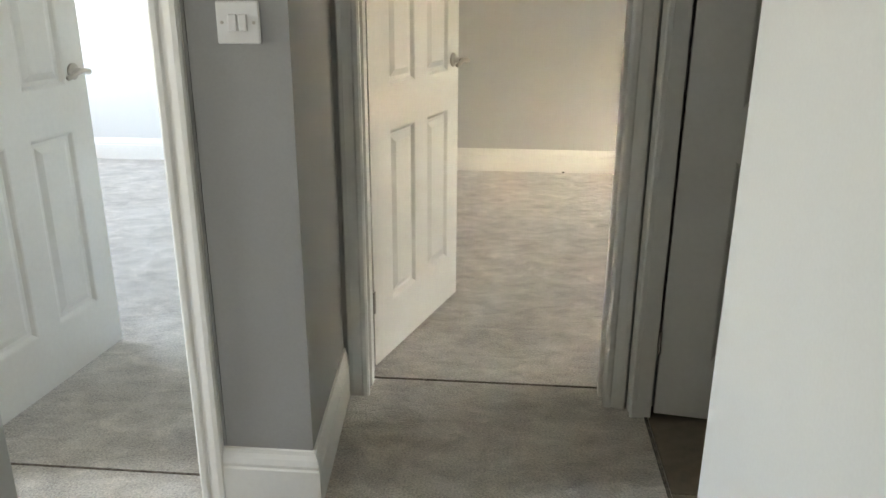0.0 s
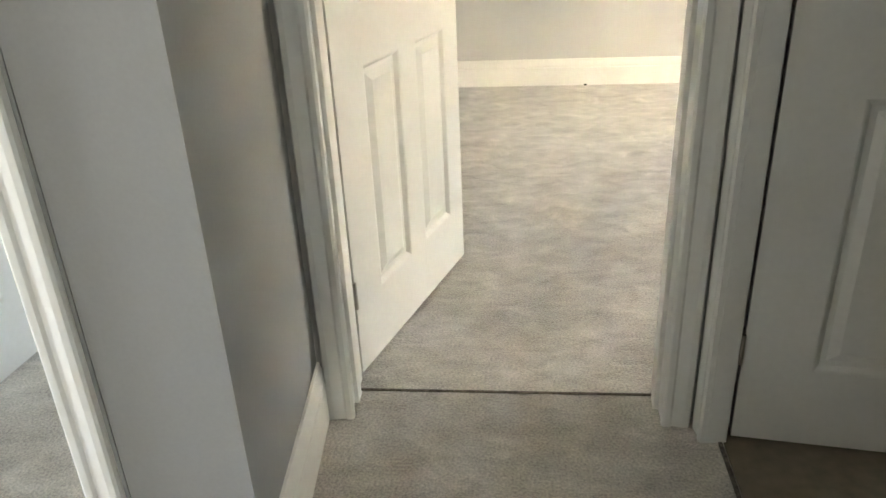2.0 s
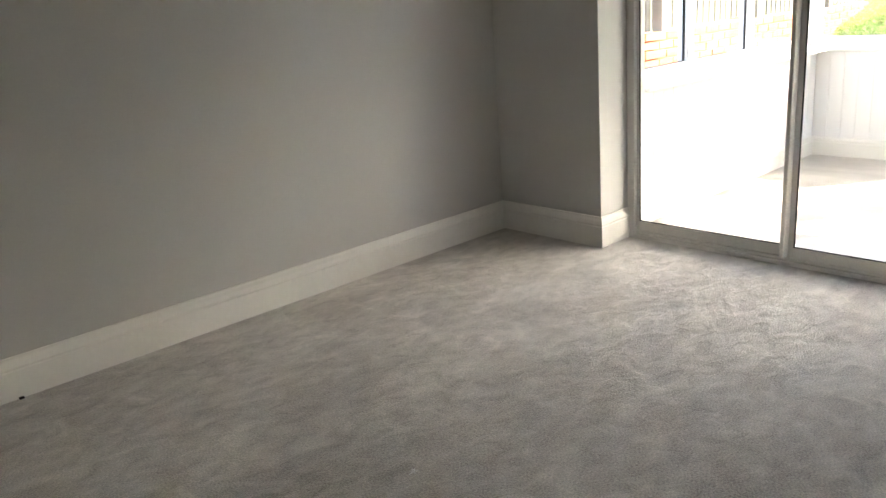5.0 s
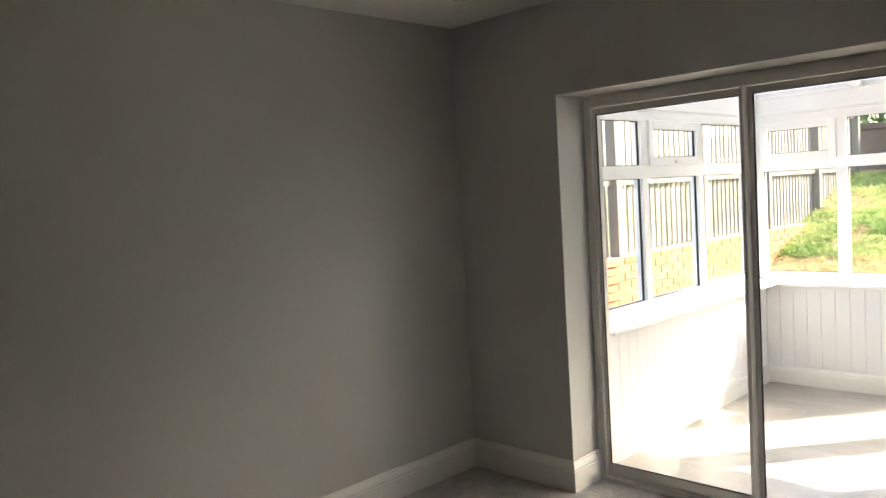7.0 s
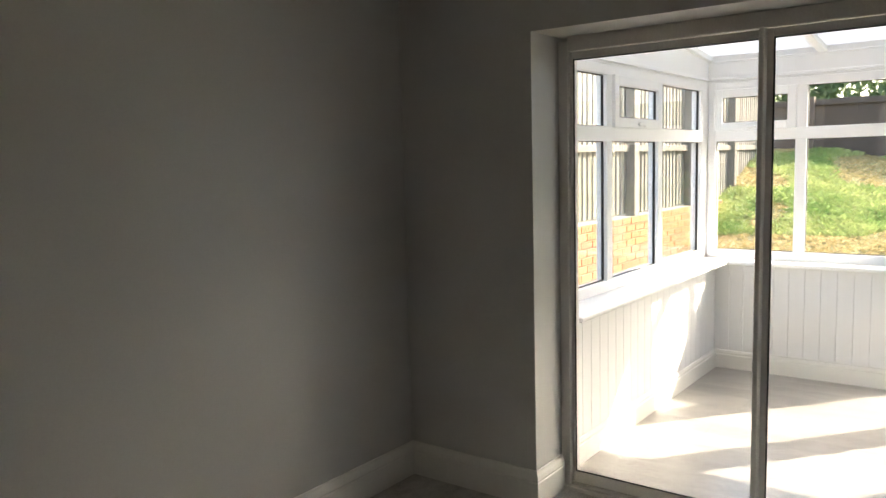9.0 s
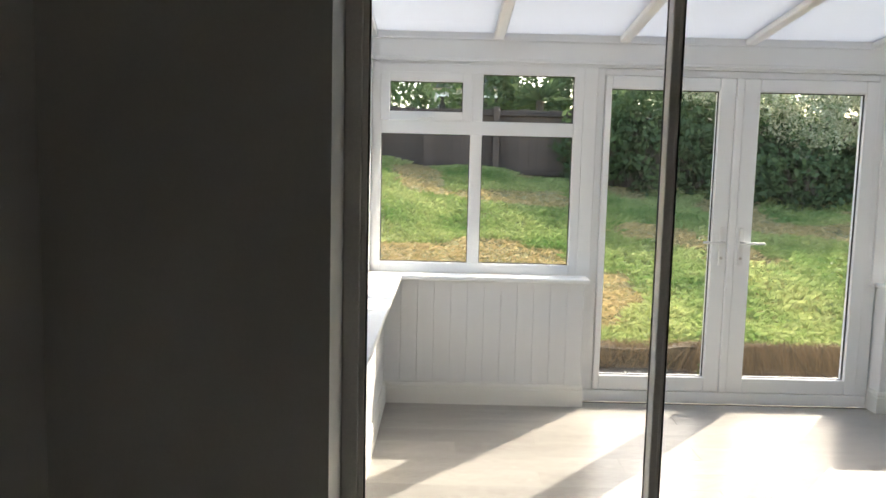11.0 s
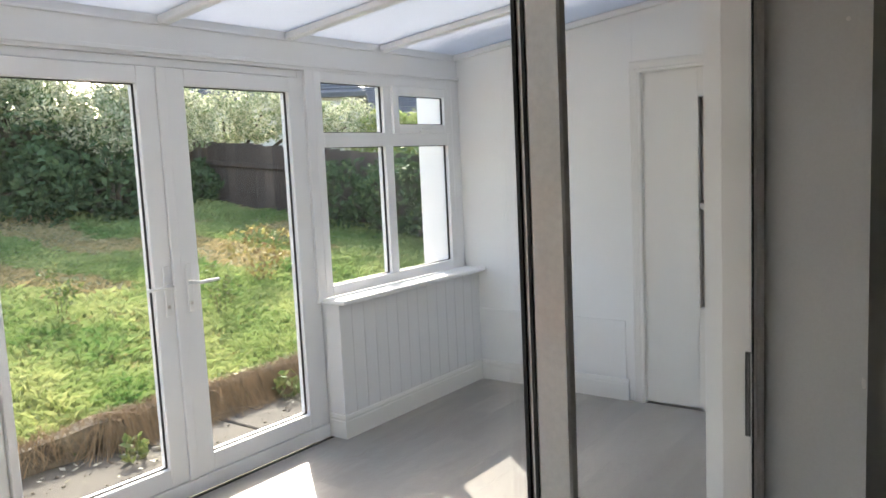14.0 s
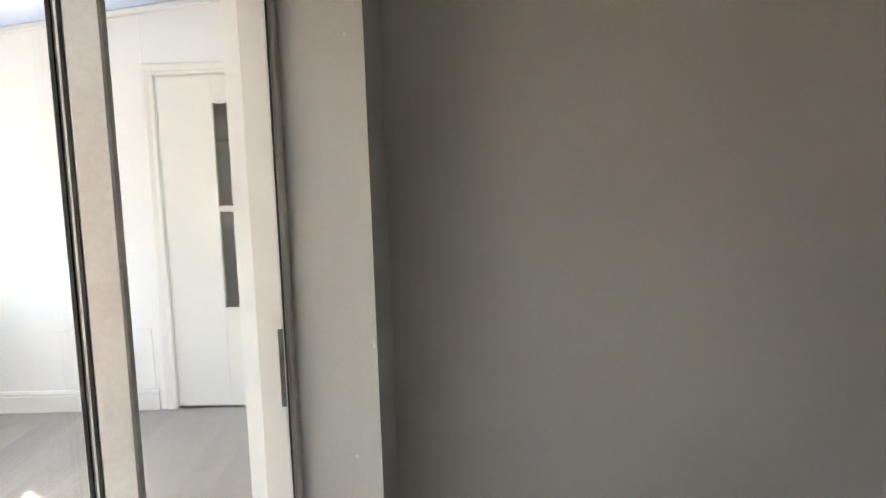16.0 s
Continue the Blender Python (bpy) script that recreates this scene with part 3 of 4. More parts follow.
tagged(link("paint_chip", chip, BARE), "chipped plaster on the edge of the grey reveal", "paint chip")
lint = bmesh.new()
for k in range(9):
    p = Vector((1.02 + random.uniform(-0.006, 0.006), 4.17 + random.uniform(-0.006, 0.006), 0.003))
    tube(lint, [p, p + Vector((random.uniform(-.01, .01), random.uniform(-.01, .01), 0.005)), p + Vector((random.uniform(-.015, .015), random.uniform(-.015, .015), 0.002))], 0.0012, 5)
tagged(link("lint_fluff", lint, PLASTIC), "tiny white fluff lying on the carpet", "lint")
tagged(link("carpet_tack", box((0.365, YN - 0.032, 0.0), (0.383, YN - 0.019, 0.008), 0.002), DARK), "small dark scrap at the foot of the skirting", "scrap")

# ---- garden room shell ----
setting("wall_garden_room_west", boxes(((XO - 0.004, ON, 0), (XO + 0.02, 5.5, 2.6)), ((XO - 0.004, 0.4, 0), (XO + 0.02, OS, 2.6)), ((XO - 0.004, OS, OH + 0.002), (XO + 0.02, ON, 2.6)),
                                       ((FX1, OS - 0.03, 0), (XO - 0.004, OS + 0.004, OH)), ((FX1, ON - 0.004, 0), (XO - 0.004, ON + 0.03, OH)), ((FX1, OS, OH - 0.004), (XO - 0.004, ON, OH + 0.03))), PLASTER, "white painted house wall inside the garden room", "wall")
setting("wall_garden_room_south", boxes(((4.56, 0.45, -0.3), (6.16, CS, 2.75)), ((3.42, 0.45, -0.1), (3.72, CS, 2.75)), ((3.72, 0.45, 1.96), (4.56, CS, 2.75)), ((4.63, CS, 0), (CE, CS + 0.007, 0.49)), bevel=0.0015), PLASTER, "white rough plastered wall with a boarded lower part", "wall")
setting("wall_low_north", boxes(((XO + 0.02, CN + 0.012, -0.3), (CE + 0.25, 5.32, 0.755))), PLASTER, "low white wall under the north windows", "wall")
setting("wall_low_east", boxes(((CE + 0.012, 3.883, -0.3), (5.94, CN + 0.27, 0.755)), ((CE + 0.012, CS, -0.3), (5.94, 2.062, 0.755))), PLASTER, "low white walls either side of the garden doors", "wall")


def sill(name, a, b):
    setting(name, box(a, b, 0.006), UPVC, "deep white window board", "window sill")


sill("sill_north", (XO + 0.02, CN - 0.10, 0.752), (5.63, WY, 0.777))
sill("sill_east_1", (5.63, 3.845, 0.7515), (WX, WY, 0.7775))
sill("sill_east_2", (5.63, CS, 0.752), (WX, 2.093, 0.777))
skirting("baseboard_garden_room", [
    ((XO + 0.02, CN, 0), (CE, CN, 0), (0, -1, 0), (0, 0, 1), 0, -1), ((CE, CN, 0), (CE, 3.87, 0), (-1, 0, 0), (0, 0, 1), -1, 1), ((CE, 3.87, 0), (WX, 3.87, 0), (0, -1, 0), (0, 0, 1), 1, 0),
    ((WX, 2.075, 0), (CE, 2.075, 0), (0, 1, 0), (0, 0, 1), 0, 1), ((CE, 2.075, 0), (CE, CS, 0), (-1, 0, 0), (0, 0, 1), 1, -1), ((CE, CS + 0.007, 0), (4.61, CS + 0.007, 0), (0, 1, 0), (0, 0, 1), -1, 0)],
    "white moulded skirting in the garden room", LOWSKIRT)
setting("trim_garden_room_head", boxes(((WX + 0.004, CS, 2.015), (5.93, WY + 0.06, 2.235)), ((XO + 0.02, WY + 0.004, 2.015), (5.93, WY + 0.10, 2.52)), ((WX - 0.012, CS, 2.03), (WX + 0.004, WY, 2.05)), ((WX - 0.008, CS, 2.155), (WX + 0.004, WY, 2.166)),
                                       ((XO + 0.02, WY - 0.012, 2.03), (WX - 0.013, WY + 0.004, 2.05)), bevel=0.002), UPVC, "white head board over the windows", "head board")


# ---- white plastic windows and garden doors ----
def frame_rect(bm, ax, u0, u1, z0, z1, d0, d1, t, tb=None):
    """A rectangular frame of four mitre-free bars; ax "y" runs along y (faces x), "x" along x (faces y)."""
    tb = tb or t
    def bar(a0, a1, b0, b1):
        if ax == "y":
            box((d0, a0, b0), (d1, a1, b1), 0.003, bm)
        else:
            box((a0, d0, b0), (a1, d1, b1), 0.003, bm)
    bar(u0, u0 + t, z0, z1), bar(u1 - t, u1, z0, z1), bar(u0 + t, u1 - t, z0, z0 + tb), bar(u0 + t, u1 - t, z1 - t, z1)
    return bm


def pane(parent, ax, u0, u1, z0, z1, d):
    a, b = ((d, u0, z0), (d + 0.005, u1, z1)) if ax == "y" else ((u0, d, z0), (u1, d + 0.005, z1))
    gl = part("pane", box(a, b), GLASS, parent, "clear glass pane")
    gl.visible_shadow = False
    g = 0.006
    part("gasket", frame_rect(bmesh.new(), ax, u0 - 0.001, u1 + 0.001, z0 - 0.001, z1 + 0.001, d - 0.012, d + 0.004, g), GASKET, parent, "thin black glazing gasket")


def window(name, label, ax, d, u0, u1, mullions, vent):
    """Frame with a transom at 1.645 m; vent: the number of the bay whose top light opens."""
    w = thing(name, label, "window", "structure")
    z0, z1, tr = 0.777, 2.015, 1.645
    bm = frame_rect(bmesh.new(), ax, u0, u1, z0, z1, d, d + 0.07, 0.055, 0.06)
    edges = [u0 + 0.055, *mullions, u1 - 0.055]
    for m in mullions:
        box((d + 0.002, m - 0.035, z0 + 0.06), (d + 0.068, m + 0.035, z1 - 0.055), 0.003, bm) if ax == "y" else box((m - 0.035, d + 0.002, z0 + 0.06), (m + 0.035, d + 0.068, z1 - 0.055), 0.003, bm)
    a, b = u0 + 0.055, u1 - 0.055
    box((d - 0.001, a, tr - 0.04), (d + 0.071, b, tr + 0.04), 0.003, bm) if ax == "y" else box((a, d - 0.001, tr - 0.04), (b, d + 0.071, tr + 0.04), 0.003, bm)
    part("window_frame", bm, UPVC, w)
    for i in range(len(edges) - 1):
        p0, p1 = edges[i] + (0.035 if i else 0), edges[i + 1] - (0.035 if i < len(edges) - 2 else 0)
        pane(w, ax, p0, p1, z0 + 0.06, tr - 0.04, d + 0.035)
        if i == vent:
            sash = part("top_light", frame_rect(bmesh.new(), ax, p0 - 0.006, p1 + 0.006, tr + 0.034, z1 - 0.05, d - 0.018, d + 0.03, 0.056), UPVC, w, "small opening top light")
            pane(sash, ax, p0 + 0.05, p1 - 0.05, tr + 0.09, z1 - 0.106, d + 0.012)
            c = (p0 + p1) / 2
            hb = bmesh.new()
            pts = [(c - 0.045, tr + 0.056), (c + 0.02, tr + 0.056), (c + 0.05, tr + 0.048)]
            tube(hb, [((d - 0.03, u, z) if ax == "y" else (u, d - 0.03, z)) for u, z in pts], 0.007, 8)
            box((d - 0.034, c - 0.02, tr + 0.045), (d - 0.016, c + 0.02, tr + 0.07), 0.003, hb) if ax == "y" else box((c - 0.02, d - 0.034, tr + 0.045), (c + 0.02, d - 0.016, tr + 0.07), 0.003, hb)
            part("handle", hb, PLASTIC, sash, "white window handle")
        else:
            pane(w, ax, p0, p1, tr + 0.04, z1 - 0.055, d + 0.035)
    return w


window("window_1", "white plastic window beside the garden doors, one top light", "y", WX, 3.90, 5.15, [4.531], 1)
window("window_2", "white plastic window near the plastered wall, one top light", "y", WX, 0.80, 2.05, [1.448], 0)
window("window_3", "white plastic side window facing the brick wall", "x", WY, XO + 0.02, 5.72, [4.15, 4.895], 1)
setting("trim_corner_posts", boxes(((WX, 3.82, 0.755), (5.88, 3.90, 2.015)), ((WX, 2.05, 0.755), (5.88, 2.11, 2.015)), ((WX, CS, 0.777), (5.88, 0.80, 2.015)), ((5.72, WY + 0.002, 0.777), (5.88, 5.24, 2.015)), bevel=0.002), UPVC, "white plastic corner and side posts", "post")

bw = thing("window_4", "small frosted window of the room next to the hall", "window", "structure")
part("window_frame", frame_rect(bmesh.new(), "y", 1.2, 2.1, 1.0, 2.0, 2.22, 2.28, 0.045), UPVC, bw)
part("pane", box((2.245, 1.245, 1.045), (2.251, 2.055, 1.955)), ROOF, bw, "frosted glass pane")

fd = thing("door_5", "closed white plastic glazed double garden doors", "french doors", "structure")
part("door_frame", boxes(((WX + 0.02, 3.775, 0.0), (5.90, 3.87, 2.014)), ((WX + 0.02, 2.076, 0.0), (5.90, 2.150, 2.014)), ((WX + 0.02, 2.150, 1.975), (5.90, 3.775, 2.014)), ((WX + 0.0, 2.076, 0.0), (5.92, 3.87, 0.07)), bevel=0.003), UPVC, fd)
for u0, u1, s in ((3.0, 3.772, -1), (2.152, 2.952, 1)):
    w0, w1 = (0.094, 0.038) if s < 0 else (0.076, 0.097)
    leaf = bmesh.new()
    for a, b in (((WX + 0.005, u0, 0.075), (5.875, u0 + w0, 1.972)), ((WX + 0.005, u1 - w1, 0.075), (5.875, u1, 1.972)), ((WX + 0.005, u0 + w0, 0.075), (5.875, u1 - w1, 0.163)), ((WX + 0.005, u0 + w0, 1.897), (5.875, u1 - w1, 1.972))):
        box(a, b, 0.004, leaf)
    lf = part("door_leaf", leaf, UPVC, fd)
    pane(lf, "y", u0 + w0, u1 - w1, 0.163, 1.897, WX + 0.04)
    uh = u0 + 0.035 if s < 0 else u1 - 0.035
    hp = part("handle_plate", boxes(((WX - 0.004, uh - 0.014, 0.86), (WX + 0.006, uh + 0.014, 1.09)), bevel=0.003), PLASTIC, lf, "long white handle plate")
    part("handle", tube(bmesh.new(), [(WX - 0.002, uh, 1.0), (WX - 0.045, uh, 1.0), (WX - 0.05, uh - s * 0.015, 1.0), (WX - 0.05, uh - s * 0.125, 1.002)], 0.009, 10, 0.85), PLASTIC, lf, "white lever handle", True)
    part("keyhole", lathe(bmesh.new(), [(0, 0.0), (0.009, 0.0), (0.008, -0.003), (0, -0.003)], (WX - 0.004, uh, 0.905), 12, "x"), NICKEL, lf)
part("meeting_strip", boxes(((WX - 0.004, 2.953, 0.075), (5.86, 2.999, 1.972)), bevel=0.004), UPVC, fd)

# ---- door in the plastered wall ----
sd = thing("door_6", "white door with a narrow glazed slot", "door", "structure")
part("leaf", boxes(((3.76, CS - 0.045, 0.012), (4.035, CS - 0.005, 1.945)), ((4.185, CS - 0.045, 0.012), (4.50, CS - 0.005, 1.945)), ((4.035, CS - 0.045, 0.012), (4.185, CS - 0.005, 0.60)), ((4.035, CS - 0.045, 1.79), (4.185, CS - 0.005, 1.945)), bevel=0.002), TRIM, sd)
part("bead", frame_rect(bmesh.new(), "x", 4.027, 4.193, 0.592, 1.798, CS - 0.005, CS + 0.004, 0.014), TRIM, sd)
part("glazing_bar", boxes(((4.04, CS - 0.034, 1.165), (4.18, CS - 0.004, 1.20)), bevel=0.002), TRIM, sd)
spane = part("pane", box((4.035, CS - 0.03, 0.60), (4.185, CS - 0.026, 1.79)), GLASS, sd, "clear glass slot")
spane.visible_shadow = False
part("casing", sweep(sweep(bmesh.new(), CASING, (4.505, CS, 0), (4.505, CS, 1.99), (0, 1, 0), (1, 0, 0)), CASING, (3.72, CS, 1.95), (4.571, CS, 1.95), (0, 1, 0), (0, 0, 1)), TRIM, sd)
part("lining", boxes(((4.50, 0.5, 0), (4.56, CS, 1.95)), ((3.72, 0.5, 0), (3.76, CS, 1.95)), ((3.76, 0.5, 1.945), (4.50, CS, 1.96))), TRIM, sd)
setting("wall_store", boxes(((3.4, -0.9, 0), (4.9, -0.8, 2.3)), ((3.3, -0.8, 0), (3.4, 0.45, 2.3)), ((4.9, -0.9, 0), (5.0, 0.45, 2.3)), ((3.3, -0.9, 2.3), (5.0, 0.45, 2.4)), ((3.3, -0.9, -0.1), (5.0, 0.5, 0.0))), PLASTER, "plain white walls of the dim store behind the door", "wall")
shelf = thing("store_shelf", "white shelf boards seen through the glazed slot", "shelf")
for z in (1.12, 1.60):
    part("board", box((3.41, -0.45, z), (4.89, -0.15, z + 0.022), 0.003), TRIM, shelf)
for x in (3.45, 4.80):
    part("upright", box((x, -0.44, 0), (x + 0.05, -0.40, 1.9), 0.003), TRIM, shelf)

# ---- garden room roof ----
SLOPE = 0.105
rz = lambda x: 2.195 + (5.85 - x) * SLOPE
bm = bmesh.new()
for i in range(6):
    y0 = 0.717 + i * 0.739
    vs = [bm.verts.new(q) for q in ((XO, y0 + 0.006, rz(XO)), (6.02, y0 + 0.006, rz(6.02)), (6.02, y0 + 0.733, rz(6.02)), (XO, y0 + 0.733, rz(XO)))]
    top = [bm.verts.new(v.co + Vector((0, 0, 0.02))) for v in vs]
    bm.faces.new(vs), bm.faces.new(top[::-1])
    for k in range(4):
        bm.faces.new((vs[k], top[k], top[(k + 1) % 4], vs[(k + 1) % 4]))
bmesh.ops.recalc_face_normals(bm, faces=bm.faces)
setting("ceiling_garden_room", bm, ROOF, "opal plastic sheet roof panels", "roof panels")
for i in range(7):
    y = 0.717 + i * 0.739
    w = 0.030
    b = bmesh.new()
    box((XO + 0.02, y - w, -0.038), (5.86, y + w, -0.001), 0.006, b)
    for v in b.verts:
        v.co.z += rz(v.co.x) - 0.001
    bar = tagged(link("glazing_bar", b, UPVC), "white glazing bar under the opal roof", "glazing bar", "roof glazing bars")
    c = bmesh.new()
    box((XO + 0.02, y - 0.03, 0.021), (6.04, y + 0.03, 0.045), 0.006, c)
    for v in c.verts:
        v.co.z += rz(v.co.x)
    part("capping", c, UPVC, bar)


# ---- garden ----
def lawn_z(x, y):
    """Height of the ground: concrete strip by the house, a bank, then a lawn rising to the fences."""
    t = min(max((x - 7.0) / 0.35, 0), 1)
    bank = 0.16 * t * t * (3 - 2 * t)
    rise = max(x - 7.35, 0) * 0.20
    bump = (noise.noise(Vector((x * 0.9, y * 0.9, 0))) * 0.09 + noise.noise(Vector((x * 2.6, y * 2.6, 3))) * 0.035) * t
    return -0.14 + bank + min(rise, 1.12) + bump + min(max(y - 1.8, 0), 4) * 0.09 * min(max((x - 8.5) / 4, 0), 1)


xs = np.concatenate([np.linspace(5.95, 15, 70), np.array([17, 22, 40, 120, 600.0])])
ys = np.concatenate([np.array([-600.0, -120, -40, -16]), np.linspace(-10, 14, 90), np.array([20.0, 40, 120, 600])])
verts = [(x, y, lawn_z(x, y)) for x in xs for y in ys]
n = len(ys)
faces = [(i * n + k, (i + 1) * n + k, (i + 1) * n + k + 1, i * n + k + 1) for i in range(len(xs) - 1) for k in range(n - 1)]
me = bpy.data.meshes.new("ground")
me.from_pydata(verts, [], faces)
me.materials.append(SOIL)
for p in me.polygons:
    p.use_smooth = True
tagged(new("ground", me), "rising rough lawn with bare patches", "lawn", kind="structure")
setting("ground_under_house", box((-600, -600, -0.45), (5.96, 600, -0.2)), CONCRETE, "plain ground beyond the house", "ground")
setting("pavement", boxes(((5.94, -6, -0.3), (7.02, 2.05, -0.09)), ((5.94, 2.06, -0.3), (7.02, 4.2, -0.094)), ((5.94, 4.21, -0.3), (7.02, 6.3, -0.088)), bevel=0.008), CONCRETE, "stained concrete path along the house", "path")
kerb = bmesh.new()
for k in range(44):
    box((7.0, 1.9 + k * 0.1, -0.2), (7.14, 2.0 + k * 0.1, 0.07), 0, kerb)
bmesh.ops.remove_doubles(kerb, verts=kerb.verts, dist=0.001)
bmesh.ops.subdivide_edges(kerb, edges=kerb.edges, cuts=1, use_grid_fill=True)
for v in kerb.verts:
    v.co += Vector((noise.noise(v.co * 5) - 0.3, 0, noise.noise(v.co * 4 + Vector((7, 0, 0))))) * 0.035
setting("kerb", kerb, EDGING, "crumbling soil-stained concrete edging of the raised lawn", "kerb")


def blades(name, count, where, height, width, mat, lean, label):
    """Many single blades of grass in one mesh."""
    rng = np.random.default_rng(len(name) * 7 + count)
    vs, fs = [], []
    while len(fs) < count:
        x, y = where(rng)
        z = lawn_z(x, y) - 0.01
        h = height * rng.uniform(0.45, 1.25)
        a, l = rng.uniform(0, 6.283), rng.normal(0, lean, 2) * h
        dx, dy = math.cos(a) * width, math.sin(a) * width
        k = len(vs)
        vs += [(x - dx, y - dy, z), (x + dx, y + dy, z), (x + l[0] * .5 + dx * .6, y + l[1] * .5 + dy * .6, z + h * .65), (x + l[0], y + l[1], z + h * (1 - min(abs(l[0]) + abs(l[1]), h) * .3 / h))]
        fs.append((k, k + 1, k + 2, k + 3))
    m = bpy.data.meshes.new(name)
    m.from_pydata(vs, [], fs)
    m.materials.append(mat)
    return tagged(new(name, m), label, "grass", kind="stuff")


def patchy(x, y, s, seed):
    return noise.noise(Vector((x * s, y * s, seed)))


def lawn_spot(rng, want=None):
    while True:
        x = 7.1 + rng.random() ** 1.5 * 6.3
        y = rng.uniform(-4.5, 6.6)
        if want is None or want(x, y):
            return x, y


dry = lambda x, y: patchy(x, y, 0.9, 5) + (0.28 if 7.6 < x < 9.6 and y > 1.0 else -0.10) > 0.0
blades("lawn_grass", 150000, lambda r: lawn_spot(r, lambda x, y: not dry(x, y)), 0.085, 0.0021, GRASS, 0.55, "long uneven green grass")
blades("dry_grass", 45000, lambda r: lawn_spot(r, dry), 0.06, 0.0026, STRAW, 0.9, "flattened dry straw-coloured grass")
blades("lush_grass", 52000, lambda r: (7.12 + r.random() ** 2 * 2.2, r.uniform(-2.6, 2.8)), 0.11, 0.002, GRASS, 0.5, "tall lush grass by the bank")


def hanging(name, count, y0, y1, reach, mat, label):
    """Dead stems rooted on the edge of the bank that bend over it towards the path."""
    rng = np.random.default_rng(count)
    vs, fs = [], []
    for _ in range(count):
        x, y = 7.02 + rng.random() * 0.14, rng.uniform(y0, y1)
        z = 0.07 + rng.normal(0, 0.02)
        l, dy, w = reach * rng.uniform(0.4, 1.2), rng.normal(0, 0.10), rng.uniform(0.0012, 0.003)
        pts = [(x, y, z), (x - l * 0.35, y + dy * 0.4, z + 0.03 * rng.random()), (x - l * 0.7, y + dy, max(z - l * 0.45, -0.07)), (x - l * 0.9, y + dy * 1.3, max(z - l * 0.9, -0.085))]
        k = len(vs)
        for p in pts:
            vs += [(p[0], p[1] - w, p[2]), (p[0], p[1] + w, p[2])]
        fs += [(k + q, k + q + 1, k + q + 3, k + q + 2) for q in (0, 2, 4)]
    m = bpy.data.meshes.new(name)
    m.from_pydata(vs, [], fs)
    m.materials.append(mat)
    return tagged(new(name, m), label, "dead grass", kind="stuff")


hanging("bank_straw", 9000, -2.5, 2.75, 0.26, DRYSTEM, "dead brown grass hanging over the bank")
hanging("edging_straw", 1500, 2.7, 6.0, 0.12, DRYSTEM, "thin dry grass creeping over the edging")
litter = bmesh.new()
lr = random.Random(12)
for _ in range(420):
    o, q = Vector((6.98 - lr.random() ** 1.6 * 0.75, lr.uniform(-1.5, 4.6), -0.086)), lr.uniform(0.003, 0.011)
    vs = bmesh.ops.create_icosphere(litter, subdivisions=1, radius=q)["verts"]
    for v in vs:
        v.co = Vector((v.co.x * lr.uniform(0.8, 1.3), v.co.y * lr.uniform(0.8, 1.4), v.co.z * 0.5)) + o
tagged(link("path_litter", litter, EDGING), "crumbs of soil and stone scattered on the path", "litter", kind="stuff")
scraps = bmesh.new()
for _ in range(70):
    o, a, q = Vector((6.95 - lr.random() * 0.45, lr.choice((1.35, 2.6, 3.1)) + lr.gauss(0, 0.16), -0.075)), lr.uniform(0, 6.3), lr.uniform(0.012, 0.03)
    u, w = Vector((math.cos(a), math.sin(a), lr.uniform(-0.3, 0.6))) * q, Vector((-math.sin(a), math.cos(a), lr.uniform(-0.2, 0.4))) * q * 0.5
    scraps.faces.new([scraps.verts.new(o + d) for d in (-u, w, u, -w)])
tagged(link("fallen_leaves", scraps, PALELEAF), "pale fallen leaves on the concrete path", "leaves", kind="stuff")


def leafy(name, clumps, count, size, mat, seed, flat=0.0):
    """A crown of single leaves gathered in uneven clumps ((x, y, z), radius)."""
    rng = np.random.default_rng(seed)
    vs, fs = [], []
    total = sum(r ** 2 for _, r in clumps)
    for c, r in clumps:
        for _ in range(int(count * r ** 2 / total)):
            d = rng.normal(size=3)
            d /= np.linalg.norm(d)
            w = 1 + 0.45 * noise.noise(Vector(d * 2.2) + Vector(c))
            p = np.array(c) + d * r * w * (0.55 + 0.45 * rng.random() ** 0.5)
            u = rng.normal(size=3)
            u /= np.linalg.norm(u)
            v = np.cross(u, rng.normal(size=3))
            v /= np.linalg.norm(v)
            s = size * rng.uniform(0.6, 1.4)
            k = len(vs)
            vs += [tuple(p - u * s), tuple(p + v * s * .45), tuple(p + u * s), tuple(p - v * s * .45)]
            fs.append((k, k + 1, k + 2, k + 3))
    m = bpy.data.meshes.new(name)
    m.from_pydata(vs, [], fs)
    m.materials.append(mat)
    return new(name, m)


def bush(label, clumps, count, size, mat, seed, name="bush", category="bush"):
    x, y = clumps[0][0][:2]
    z = lawn_z(x, y)
    b = thing(name, label, category)
    tb = bmesh.new()
    for c, r in clumps:
        mid = (Vector((x, y, z)) + Vector(c)) / 2 + Vector((0.08, -0.05, 0.05))
        tube(tb, [(x + (c[0] - x) * 0.15, y + (c[1] - y) * 0.15, z - 0.1), mid, c], 0.004 if name == "weed" else 0.05, 7, 0.3)
    part("trunk", tb, BARK, b)
    lf = leafy("crown", clumps, count, size, mat, seed)
    lf.parent = b
    return b


